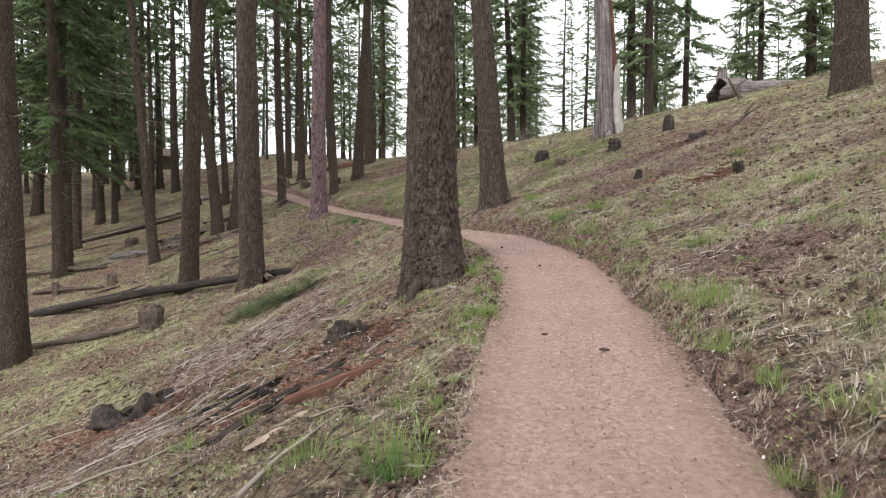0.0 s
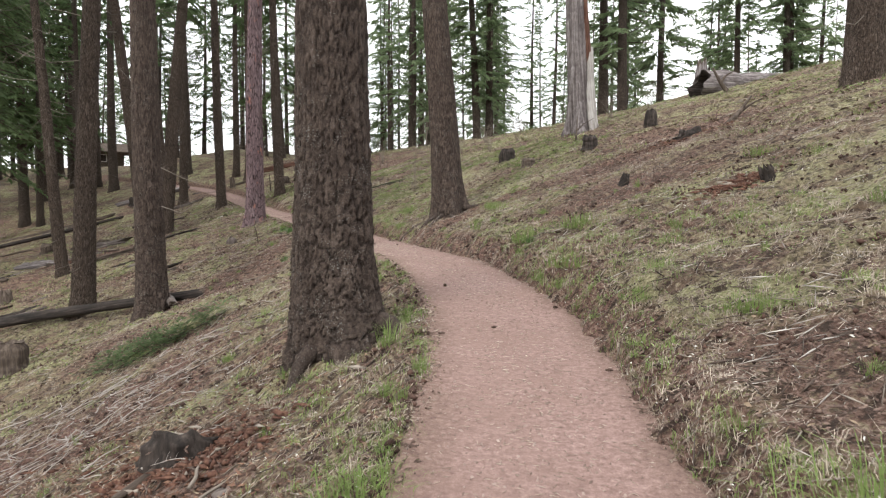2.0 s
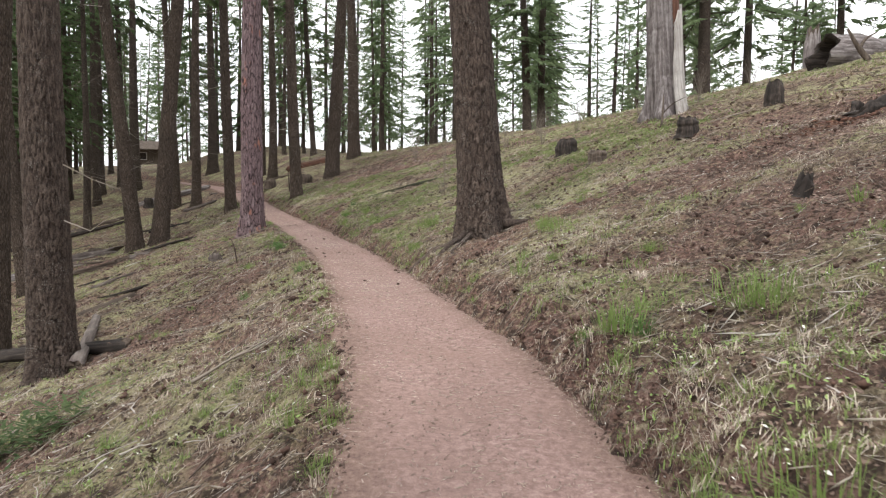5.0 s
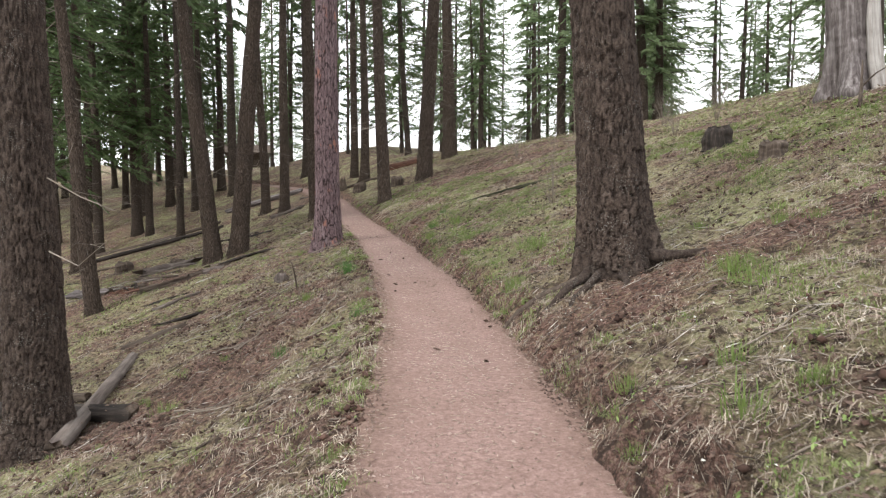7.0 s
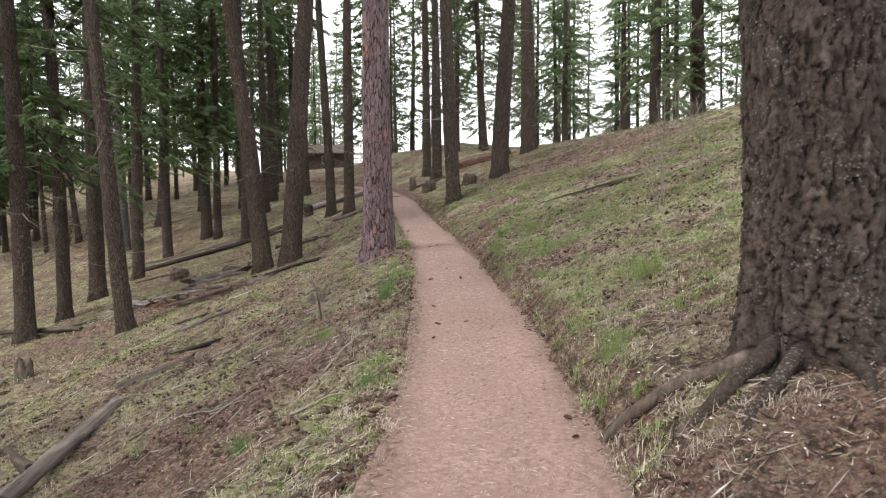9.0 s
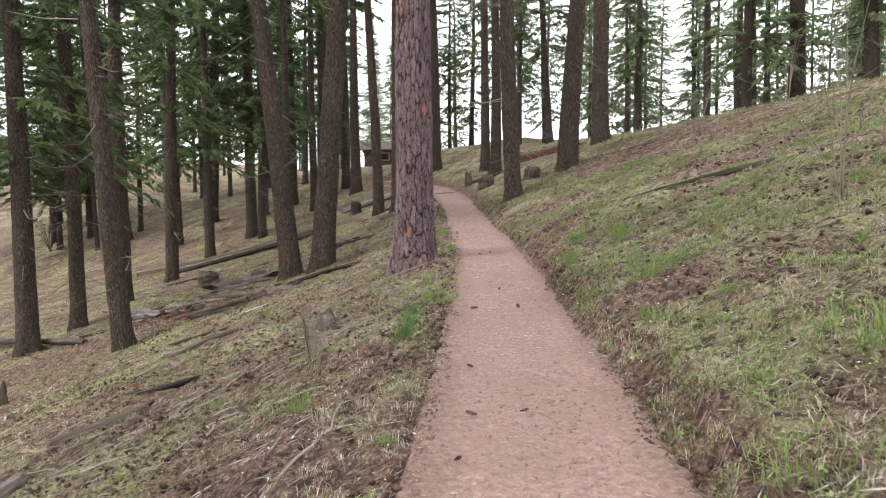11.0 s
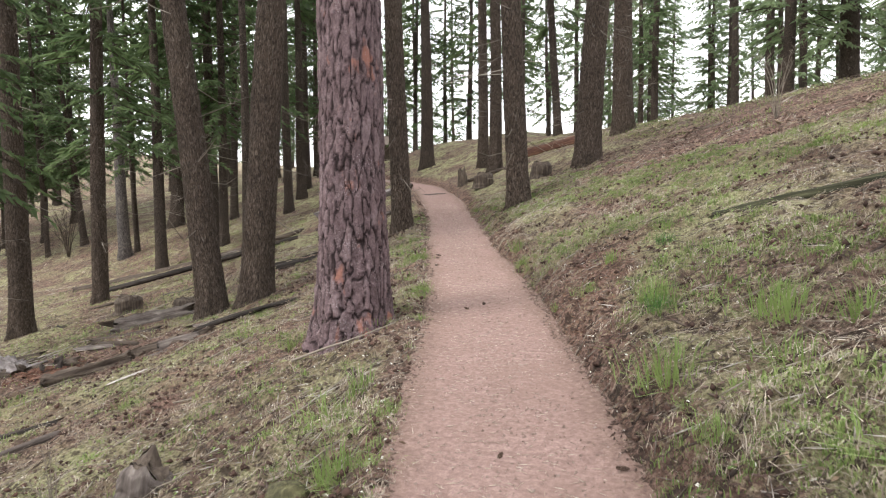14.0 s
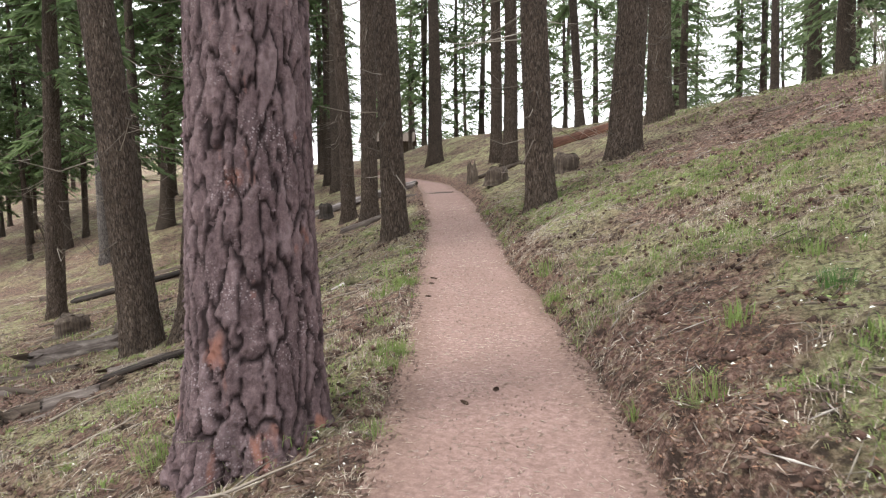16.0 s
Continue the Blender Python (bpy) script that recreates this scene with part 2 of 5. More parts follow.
def plated_bark(name, dark, mid, light, lichen, flake, spots, patch=None, depth=0.012, furrow=0.5):
    """Bark whose plates and furrows are modelled on the trunk: grain, tone of each plate, lichen spots."""
    m, n, l, b = material(name, 0.93)
    v = coords(n, l)
    fine, grain = noise_node(n, l, v, flake, 7, 0.78), noise_node(n, l, coords(n, l, (1, 1, 0.3)), 24, 5, 0.7)
    marks = []
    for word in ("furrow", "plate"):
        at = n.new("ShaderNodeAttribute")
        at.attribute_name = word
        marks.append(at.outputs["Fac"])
    col = ramped(n, l, fine, [(0.34, dark), (0.50, mid), (0.68, light)])
    col = mixed(n, l, 0.35, col, ramped(n, l, grain, [(0.36, dark), (0.52, mid), (0.66, light)]))
    col = mixed(n, l, 0.35, col, ramped(n, l, marks[1], [(0.15, dark), (0.55, mid), (0.95, light)]))
    if patch:
        pn = noise_node(n, l, coords(n, l, (1, 1, 0.45)), 4.6, 3)
        col = mixed(n, l, ramped(n, l, pn, [(0.60, (0, 0, 0)), (0.68, (0.75, 0.75, 0.75))]), col, patch)
    cell = n.new("ShaderNodeTexVoronoi")
    cell.inputs["Scale"].default_value = spots
    l.new(v, cell.inputs["Vector"])
    where = noise_node(n, l, v, 3.2, 4, 0.7)
    spot = mixed(n, l, 1.0, ramped(n, l, cell.outputs["Distance"], [(0.24, (1, 1, 1)), (0.36, (0, 0, 0))]), ramped(n, l, where, [(0.50, (0, 0, 0)), (0.64, (0.7, 0.7, 0.7))]), "MULTIPLY")
    col = mixed(n, l, spot, col, lichen)
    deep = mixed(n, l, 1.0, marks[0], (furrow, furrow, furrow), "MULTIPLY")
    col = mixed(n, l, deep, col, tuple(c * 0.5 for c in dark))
    l.new(col, b.inputs["Base Color"])
    bumped(n, l, b, fine, 0.9, depth)
    return m


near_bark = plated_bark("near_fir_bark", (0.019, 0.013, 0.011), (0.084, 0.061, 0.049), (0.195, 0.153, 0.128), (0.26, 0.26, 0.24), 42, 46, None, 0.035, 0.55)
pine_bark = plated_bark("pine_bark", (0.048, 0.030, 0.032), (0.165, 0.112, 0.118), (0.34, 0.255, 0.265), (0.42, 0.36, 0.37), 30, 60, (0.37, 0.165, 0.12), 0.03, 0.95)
grey_bark = bark_material("grey_bark", (0.08, 0.07, 0.065), (0.20, 0.17, 0.16), (0.30, 0.27, 0.25), (0.33, 0.32, 0.30), 0.25, 16)


def wood_material(name, dark, mid, light, scale=18):
    m, n, l, b = material(name, 0.85)
    v = coords(n, l, (1, 1, 0.06))
    f = noise_node(n, l, v, scale, 6, 0.65)
    g = noise_node(n, l, coords(n, l), 3.0, 3)
    col = ramped(n, l, f, [(0.3, dark), (0.5, mid), (0.72, light)])
    col = mixed(n, l, ramped(n, l, g, [(0.4, (0, 0, 0)), (0.75, (0.6, 0.6, 0.6))]), col, dark)
    l.new(col, b.inputs["Base Color"])
    bumped(n, l, b, f, 0.8, 0.02)
    return m


snag_wood = wood_material("weathered_grey_wood", (0.045, 0.035, 0.032), (0.175, 0.15, 0.145), (0.40, 0.37, 0.36), 12)
log_wood = wood_material("brown_grey_log", (0.040, 0.031, 0.027), (0.13, 0.106, 0.094), (0.27, 0.235, 0.21), 14)
split_wood = wood_material("tan_split_wood", (0.13, 0.095, 0.07), (0.30, 0.235, 0.18), (0.46, 0.38, 0.30))
pale_wood = wood_material("split_pale_wood", (0.24, 0.21, 0.19), (0.46, 0.43, 0.40), (0.66, 0.63, 0.60))
old_wood = wood_material("old_brown_wood", (0.030, 0.022, 0.017), (0.085, 0.064, 0.050), (0.18, 0.145, 0.115))
char_wood = wood_material("dark_rotten_wood", (0.010, 0.008, 0.007), (0.032, 0.025, 0.021), (0.095, 0.074, 0.062))
moss_wood = wood_material("mossy_rotten_wood", (0.028, 0.026, 0.014), (0.085, 0.078, 0.040), (0.19, 0.18, 0.09))
dark_moss = wood_material("dark_mossy_bark", (0.014, 0.014, 0.009), (0.040, 0.040, 0.022), (0.11, 0.105, 0.055), 30)
red_rot = wood_material("red_rotten_wood", (0.045, 0.021, 0.014), (0.125, 0.060, 0.041), (0.24, 0.135, 0.09))


def ground_material():
    m, n, l, b = material("forest_floor", 0.95)
    v = coords(n, l)
    fine, mid = noise_node(n, l, v, 30, 7, 0.82), noise_node(n, l, v, 7.0, 5, 0.7)
    broad, patch = noise_node(n, l, v, 0.55, 4), noise_node(n, l, v, 1.5, 4)
    litter = ramped(n, l, fine, [(0.36, (0.030, 0.020, 0.015)), (0.48, (0.130, 0.080, 0.060)), (0.58, (0.29, 0.205, 0.158)), (0.72, (0.52, 0.42, 0.335))])
    mossy = ramped(n, l, fine, [(0.33, (0.065, 0.068, 0.028)), (0.48, (0.28, 0.28, 0.14)), (0.68, (0.53, 0.52, 0.31))])
    soil = ramped(n, l, fine, [(0.32, (0.060, 0.036, 0.028)), (0.6, (0.17, 0.105, 0.080))])
    col = mixed(n, l, ramped(n, l, broad, [(0.42, (0, 0, 0)), (0.58, (0.85, 0.85, 0.85))]), litter, mossy)
    col = mixed(n, l, ramped(n, l, patch, [(0.50, (0, 0, 0)), (0.60, (0.85, 0.85, 0.85))]), col, soil)
    worn = n.new("ShaderNodeAttribute")
    worn.attribute_name = "worn"
    wear = n.new("ShaderNodeMath")
    wear.operation = "MULTIPLY_ADD"
    wear.inputs[1].default_value = 1.3
    shift = n.new("ShaderNodeMath")
    shift.operation = "SUBTRACT"
    shift.inputs[1].default_value = 0.62
    l.new(mid, shift.inputs[0])
    l.new(worn.outputs["Fac"], wear.inputs[0])
    l.new(shift.outputs[0], wear.inputs[2])
    earth = ramped(n, l, fine, [(0.38, (0.050, 0.026, 0.020)), (0.5, (0.170, 0.097, 0.076)), (0.66, (0.37, 0.25, 0.205))])
    col = mixed(n, l, ramped(n, l, wear.outputs[0], [(0.10, (0, 0, 0)), (0.60, (0.95, 0.95, 0.95))]), col, earth)
    tuft = noise_node(n, l, coords(n, l, (1.0, 1.0, 1.0)), 13, 4, 0.7)
    col = mixed(n, l, ramped(n, l, tuft, [(0.54, (0, 0, 0)), (0.64, (0.6, 0.6, 0.6))]), col, ramped(n, l, fine, [(0.36, (0.14, 0.115, 0.07)), (0.5, (0.36, 0.31, 0.19)), (0.68, (0.62, 0.55, 0.39))]))
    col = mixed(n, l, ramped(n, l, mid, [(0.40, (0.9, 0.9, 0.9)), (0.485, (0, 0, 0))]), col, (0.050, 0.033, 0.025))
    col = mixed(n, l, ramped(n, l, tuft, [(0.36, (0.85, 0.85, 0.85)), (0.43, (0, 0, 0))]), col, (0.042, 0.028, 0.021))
    l.new(col, b.inputs["Base Color"])
    h = n.new("ShaderNodeMath")
    h.operation = "MULTIPLY_ADD"
    h.inputs[1].default_value = 0.5
    l.new(fine, h.inputs[0])
    l.new(mid, h.inputs[2])
    bumped(n, l, b, h.outputs[0], 1.0, 0.09)
    return m


def trail_material():
    m, n, l, b = material("packed_trail_earth", 0.95)
    v = coords(n, l)
    fine, grit = noise_node(n, l, v, 26, 8, 0.82), noise_node(n, l, v, 110, 4, 0.75)
    broad = noise_node(n, l, v, 1.3, 4)
    col = ramped(n, l, fine, [(0.32, (0.135, 0.084, 0.072)), (0.5, (0.258, 0.170, 0.148)), (0.68, (0.42, 0.30, 0.268))])
    col = mixed(n, l, ramped(n, l, broad, [(0.38, (0, 0, 0)), (0.7, (0.6, 0.6, 0.6))]), col, (0.215, 0.140, 0.115))
    rim = n.new("ShaderNodeAttribute")
    rim.attribute_name = "worn"
    col = mixed(n, l, rim.outputs["Fac"], col, ramped(n, l, fine, [(0.32, (0.085, 0.052, 0.042)), (0.52, (0.20, 0.132, 0.108)), (0.72, (0.33, 0.24, 0.20))]))
    col = mixed(n, l, ramped(n, l, grit, [(0.62, (0, 0, 0)), (0.74, (0.4, 0.4, 0.4))]), col, (0.44, 0.335, 0.29))
    l.new(col, b.inputs["Base Color"])
    bumped(n, l, b, fine, 0.6, 0.02)
    return m


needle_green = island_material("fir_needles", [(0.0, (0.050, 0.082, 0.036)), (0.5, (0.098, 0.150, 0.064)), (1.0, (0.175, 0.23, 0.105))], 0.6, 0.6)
# Far firs: the pallor of distance haze is put into this needle colour.
needle_hazed = island_material("hazed_fir_needles", [(0.0, (0.11, 0.155, 0.08)), (0.5, (0.18, 0.25, 0.125)), (1.0, (0.28, 0.35, 0.19))], 0.6, 0.6)
grass_green = island_material("fresh_grass", [(0.0, (0.075, 0.120, 0.030)), (0.5, (0.17, 0.245, 0.068)), (1.0, (0.34, 0.41, 0.155))], 0.6, 0.3)
moss_green = island_material("cushion_moss", [(0.0, (0.12, 0.130, 0.048)), (0.5, (0.26, 0.275, 0.122)), (1.0, (0.46, 0.47, 0.25))], 0.8, 0.2)
grass_dry = island_material("dry_grass", [(0.0, (0.085, 0.060, 0.040)), (0.4, (0.27, 0.205, 0.155)), (0.75, (0.45, 0.365, 0.285)), (1.0, (0.74, 0.66, 0.55))], 0.8, 0.15)
litter_mat = island_material("leaf_litter", [(0.0, (0.035, 0.024, 0.018)), (0.45, (0.12, 0.08, 0.055)), (0.8, (0.24, 0.165, 0.11)), (1.0, (0.40, 0.32, 0.22))], 0.9)
twig_mat = island_material("twigs", [(0.0, (0.055, 0.042, 0.034)), (0.5, (0.18, 0.145, 0.115)), (1.0, (0.42, 0.37, 0.31))], 0.9)
cone_mat = island_material("cone_scales", [(0.0, (0.025, 0.016, 0.011)), (1.0, (0.085, 0.055, 0.038))], 0.9)
dark_stick = island_material("dark_sticks", [(0.0, (0.020, 0.014, 0.011)), (0.6, (0.070, 0.050, 0.040)), (1.0, (0.17, 0.13, 0.105))], 0.9)
lush_green = island_material("lush_grass", [(0.0, (0.035, 0.085, 0.025)), (0.5, (0.08, 0.17, 0.045)), (1.0, (0.17, 0.28, 0.085))], 0.6, 0.3)
herb_green = island_material("low_herbs", [(0.0, (0.085, 0.145, 0.035)), (0.5, (0.19, 0.29, 0.080)), (1.0, (0.36, 0.46, 0.17))], 0.6, 0.3)
red_crumb = island_material("red_rot_crumbs", [(0.0, (0.045, 0.022, 0.015)), (0.5, (0.155, 0.080, 0.056)), (1.0, (0.36, 0.22, 0.15))], 0.95)
edge_mat = island_material("dark_edge_litter", [(0.0, (0.024, 0.015, 0.012)), (0.6, (0.085, 0.053, 0.043)), (0.92, (0.17, 0.11, 0.088)), (1.0, (0.34, 0.25, 0.20))], 0.95)
lump_mat = island_material("rotten_bark_lumps", [(0.0, (0.018, 0.011, 0.009)), (0.6, (0.060, 0.034, 0.026)), (1.0, (0.14, 0.082, 0.062))], 0.95)
bleached_mat = island_material("bleached_sticks", [(0.0, (0.16, 0.13, 0.11)), (0.5, (0.36, 0.32, 0.29)), (1.0, (0.62, 0.58, 0.53))], 0.9)
chip_mat = island_material("bark_chips", [(0.0, (0.030, 0.018, 0.014)), (0.5, (0.095, 0.058, 0.045)), (0.85, (0.19, 0.125, 0.10)), (1.0, (0.34, 0.25, 0.21))], 0.95)
pale_fleck = island_material("pale_flecks", [(0.0, (0.5, 0.48, 0.42)), (1.0, (0.75, 0.74, 0.68))], 0.9)
grit_mat = island_material("trail_grit", [(0.0, (0.12, 0.08, 0.065)), (0.5, (0.24, 0.165, 0.14)), (1.0, (0.42, 0.33, 0.29))], 0.95)


# ---- ground and trail ----
def trail_z(x, y):
    """The packed surface of the trail: slightly dished, falling away under its banks."""
    du = np.abs(x - path_x(y))
    return path_z(y) - 0.012 + 0.02 * smooth(0.3, 0.7, du) - 0.6 * smooth(HALF + 0.02, HALF + 0.32, du) + 0.03 * fbm(x * 1.2, y * 1.2, 3, 61) + 0.012 * fbm(x * 9, y * 9, 3, 71)


def spread(lo, hi, step, far_lo, far_hi, grow=1.22):
    vals, s, v = list(np.arange(lo, hi + step / 2, step)), step, hi
    while v < far_hi:
        s *= grow
        v += s
        vals.append(v)
    s, v = step, lo
    while v > far_lo:
        s *= grow
        v -= s
        vals.insert(0, v)
    return np.array(vals)


us, vs = spread(-4.5, 4.5, 0.055, -380, 380, 1.12), spread(-2, 36, 0.065, -150, 420, 1.15)
gy, gu = np.meshgrid(vs, us, indexing="ij")
gx = path_x(gy) + gu
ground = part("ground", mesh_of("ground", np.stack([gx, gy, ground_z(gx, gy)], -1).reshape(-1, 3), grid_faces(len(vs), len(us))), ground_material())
off = np.abs(gu) - HALF
worn = 0.95 * smooth(0.55, 0.0, off) * np.where(gu > 0, 1.0, 0.75)
worn = np.maximum(worn, 0.75 * bareness(gx, gy) * smooth(-0.1, 0.2, off))
ground.data.attributes.new("worn", "FLOAT", "POINT").data.foreach_set("value", worn.ravel().astype(np.float32))
tagged(ground, "hillside forest floor of needle litter, moss and thin grass", "ground", kind="structure")

us, vs = np.arange(-1.05, 1.06, 0.05), np.arange(-6, 56, 0.07)
gy, gu = np.meshgrid(vs, us, indexing="ij")
tx = path_x(gy) + gu
tz = trail_z(tx, gy)
trail = part("trail", mesh_of("trail", np.stack([tx, gy, tz], -1).reshape(-1, 3), grid_faces(len(vs), len(us))), trail_material())
worn = smooth(HALF - 0.30, HALF + 0.02, np.abs(gu) + 0.25 * fbm(tx * 3, gy * 3, 3, 91))
trail.data.attributes.new("worn", "FLOAT", "POINT").data.foreach_set("value", worn.ravel().astype(np.float32))
tagged(trail, "narrow packed earth footpath of reddish brown soil", "path", kind="structure")


# ---- trees ----
def bark_cells(a, z, d, wide, tall, seed):
    """Irregular plates round a trunk: how far inside its plate each point lies, and the plate's own tone."""
    c = max(5, int(round(math.pi * d / wide)))
    u, v = a / (2 * math.pi) * c, z / tall
    u, v = u + 0.45 * (vnoise(a / (2 * math.pi) * 3 * c, v * 5.1, seed + 11, 3 * c) - 0.5), v + 0.5 * (vnoise(a / (2 * math.pi) * 2 * c, v * 2.3, seed + 12, 2 * c) - 0.5)
    iu, iv = np.floor(u), np.floor(v)
    first, second, tone = np.full(u.shape, 9.0), np.full(u.shape, 9.0), np.zeros(u.shape)
    for du in (-1, 0, 1):
        for dv in (-1, 0, 1):
            cu, cv = iu + du, iv + dv
            ju, jv = lattice(cu % c, cv + 500, seed + 21), lattice(cu % c, cv + 500, seed + 22)
            far = np.hypot(u - cu - 0.1 - 0.8 * ju, v - cv - 0.05 - 0.9 * jv)
            nearer = far < first
            second = np.where(nearer, first, np.minimum(second, far))
            tone = np.where(nearer, lattice(cu % c, cv + 500, seed + 23), tone)
            first = np.where(nearer, far, first)
    return second - first, tone


def trunk_mesh(d, h, rings, segs, seed, bark=0.0, flare=0.45, tip=0.12, lobes=0.10, cells=None, heel=None):
    """cells: width and height of the bark's plates; heel: direction and size of a buttress at the foot."""
    t = np.linspace(0, 1, rings)
    zz = h * t ** (2.3 if rings > 400 else 1.35) - 0.35 * (1 - t) ** 8
    th = np.linspace(0, 2 * math.pi, segs, endpoint=False)
    z, a = np.meshgrid(zz, th, indexing="ij")
    r = d / 2 * (1 - (1 - tip) * np.clip(z, 0, None) / h)
    base = np.exp(-np.clip(z, 0, None) / (0.55 * d + 0.05))
    k = 5 + seed % 3
    r = r * (1 + base * (flare + lobes * 2.2 * np.cos(a * k + seed) + lobes * np.cos(a * 3 + seed * 2)))
    if heel:
        r = r * (1 + heel[1] * np.exp(-np.clip(z, 0, None) / (0.9 * d)) * np.clip(np.cos(a - heel[0]), 0, 1) ** 2)
    r = r * (1 + 0.05 * np.cos(2 * a + seed + z * 0.2) + 0.05 * (vnoise(a / (2 * math.pi) * 5, z * 1.1, seed, 5) - 0.5))
    edge = tone = None
    if cells:
        wide, tall = cells
        edge, tone = bark_cells(a, z, d, wide, tall, seed)
        edge2, tone2 = bark_cells(a, z, d, wide * 0.45, tall * 0.4, seed + 50)
        chips = vnoise(a / (2 * math.pi) * 90, z * 60, seed + 3, 90)
        chips2 = vnoise(a / (2 * math.pi) * 45, z * 21, seed + 5, 45)
        r = r + bark * (smooth(0.0, 0.13, edge) * (0.55 + 0.45 * tone) + 0.30 * smooth(0.0, 0.12, edge2) * tone2 + 0.35 * chips + 0.35 * chips2 - 0.9)
        tone = 0.5 * tone + 0.5 * tone2
    elif bark:
        c = max(6, int(round(math.pi * d / 0.075)))
        u = a / (2 * math.pi) * c
        wob = 1.1 * (vnoise(a / (2 * math.pi) * (c // 2), z * 2.6, seed + 4, c // 2) - 0.5)
        ridge = np.abs(vnoise(u + wob, z * 3.4, seed + 1, c) - 0.5) * 2
        ridge2 = np.abs(vnoise(u * 2 + wob, z * 11, seed + 2, 2 * c) - 0.5) * 2
        chips = vnoise(u * 4, z * 46, seed + 3, 4 * c)
        r = r + bark * (smooth(0.0, 0.35, ridge) * 0.6 + smooth(0.0, 0.3, ridge2) * 0.35 + 0.35 * chips - 0.7)
    sway = 0.04 * np.sin(z * 0.35 + seed)
    co = np.stack([r * np.cos(a) + sway * np.clip(z, 0, 4) / 4, r * np.sin(a), z], -1).reshape(-1, 3)
    me = mesh_of("trunk", co, grid_faces(rings, segs, True))
    if cells:
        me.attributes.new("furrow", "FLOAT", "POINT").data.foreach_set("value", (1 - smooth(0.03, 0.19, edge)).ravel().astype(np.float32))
        me.attributes.new("plate", "FLOAT", "POINT").data.foreach_set("value", tone.ravel().astype(np.float32))
    return me


def crown_mesh(seed, h, base, reach, branches, sprays, size):
    """Needle sprays on drooping limbs in loose whorls; returns the needles' mesh and the limbs'."""
    rng = np.random.default_rng(seed)
    zt = np.sort(rng.random(branches)) ** 0.9
    z0 = base + (h - base) * zt
    az = rng.random(branches) * 2 * math.pi
    ln = reach * (1 - zt) ** 0.75 * rng.uniform(0.55, 1.1, branches) * smooth(-0.25, 0.12, zt) + 0.25
    rise = rng.uniform(-0.45, 0.35, branches) + 0.35 * zt
    keep = vnoise(az / (2 * math.pi) * 4, z0 * 0.5, seed, 4) > 0.22
    z0, az, ln, rise = z0[keep], az[keep], ln[keep], rise[keep]
    n = len(z0)
    out = np.stack([np.cos(az), np.sin(az), np.zeros(n)], 1)
    start = np.stack([np.zeros(n), np.zeros(n), z0], 1)
    end = start + out * ln[:, None] + np.stack([np.zeros(n), np.zeros(n), ln * (rise - 0.28)], 1)
    bow = np.stack([np.zeros(n), np.zeros(n), ln * 0.07], 1)
    lv, lf = slivers(start, end, 0.010 + 0.006 * ln)
    m = n * sprays
    i = np.repeat(np.arange(n), sprays)
    f = rng.uniform(0.16, 1.03, m)
    p = start[i] + (end - start)[i] * f[:, None] + bow[i] * (4 * f * (1 - f))[:, None]
    side = np.where(rng.random(m) < 0.5, -1.0, 1.0)
    ang = az[i] + side * rng.uniform(0.25, 1.25, m)
    length = size * rng.uniform(0.6, 1.35, m) * (0.6 + 0.5 * ln[i] / max(reach, 0.1)) * (1.25 - 0.6 * f)
    d = np.stack([np.cos(ang), np.sin(ang), rng.uniform(-0.75, 0.12, m)], 1)
    d /= np.linalg.norm(d, axis=1, keepdims=True)
    w = np.cross(d, rng.normal(0, 0.45, (m, 3)) + [0, 0, 1.0])
    w /= np.linalg.norm(w, axis=1, keepdims=True)
    wide = length * rng.uniform(0.11, 0.21, m)
    drop = np.stack([np.zeros(m), np.zeros(m), -0.22 * length], 1)
    q = np.stack([p + w * wide[:, None], p + d * length[:, None] + drop, p - w * wide[:, None] + d * (0.25 * length)[:, None]], 1)
    faces = np.arange(m * 3).reshape(m, 3)
    return mesh_of("crown", q.reshape(-1, 3), faces, False), mesh_of("limbs", lv, lf)


def dead_twigs_mesh(seed, d, lo, hi, count, reach):
    rng = np.random.default_rng(seed + 500)
    z, a = rng.uniform(lo, hi, count), rng.uniform(0, 2 * math.pi, count)
    ln = reach * rng.uniform(0.25, 1.0, count) ** 1.4
    out = np.stack([np.cos(a), np.sin(a), np.zeros(count)], 1)
    s = out * (d * 0.42) + np.stack([np.zeros(count), np.zeros(count), z], 1)
    e = s + out * ln[:, None] + np.stack([rng.normal(0, 0.1, count), rng.normal(0, 0.1, count), ln * rng.uniform(-0.45, 0.3, count)], 1)
    bow = np.stack([np.zeros(count), np.zeros(count), -0.12 * ln * rng.random(count)], 1)
    v1, f1 = rods(s, e, 0.012, 0.004, 3, bow * 2.2)
    k = rng.integers(0, count, count * 3)
    f = rng.uniform(0.35, 0.95, count * 3)[:, None]
    s2 = s[k] + (e - s)[k] * f
    e2 = s2 + rng.normal(0, 1, (count * 3, 3)) * (0.16 * ln[k])[:, None] + (e - s)[k] * 0.12
    v2, f2 = rods(s2, e2, 0.004, 0.0015, 3)
    return mesh_of("dead_twigs", np.concatenate([v1, v2]), np.concatenate([f1, f2 + len(v1)]))


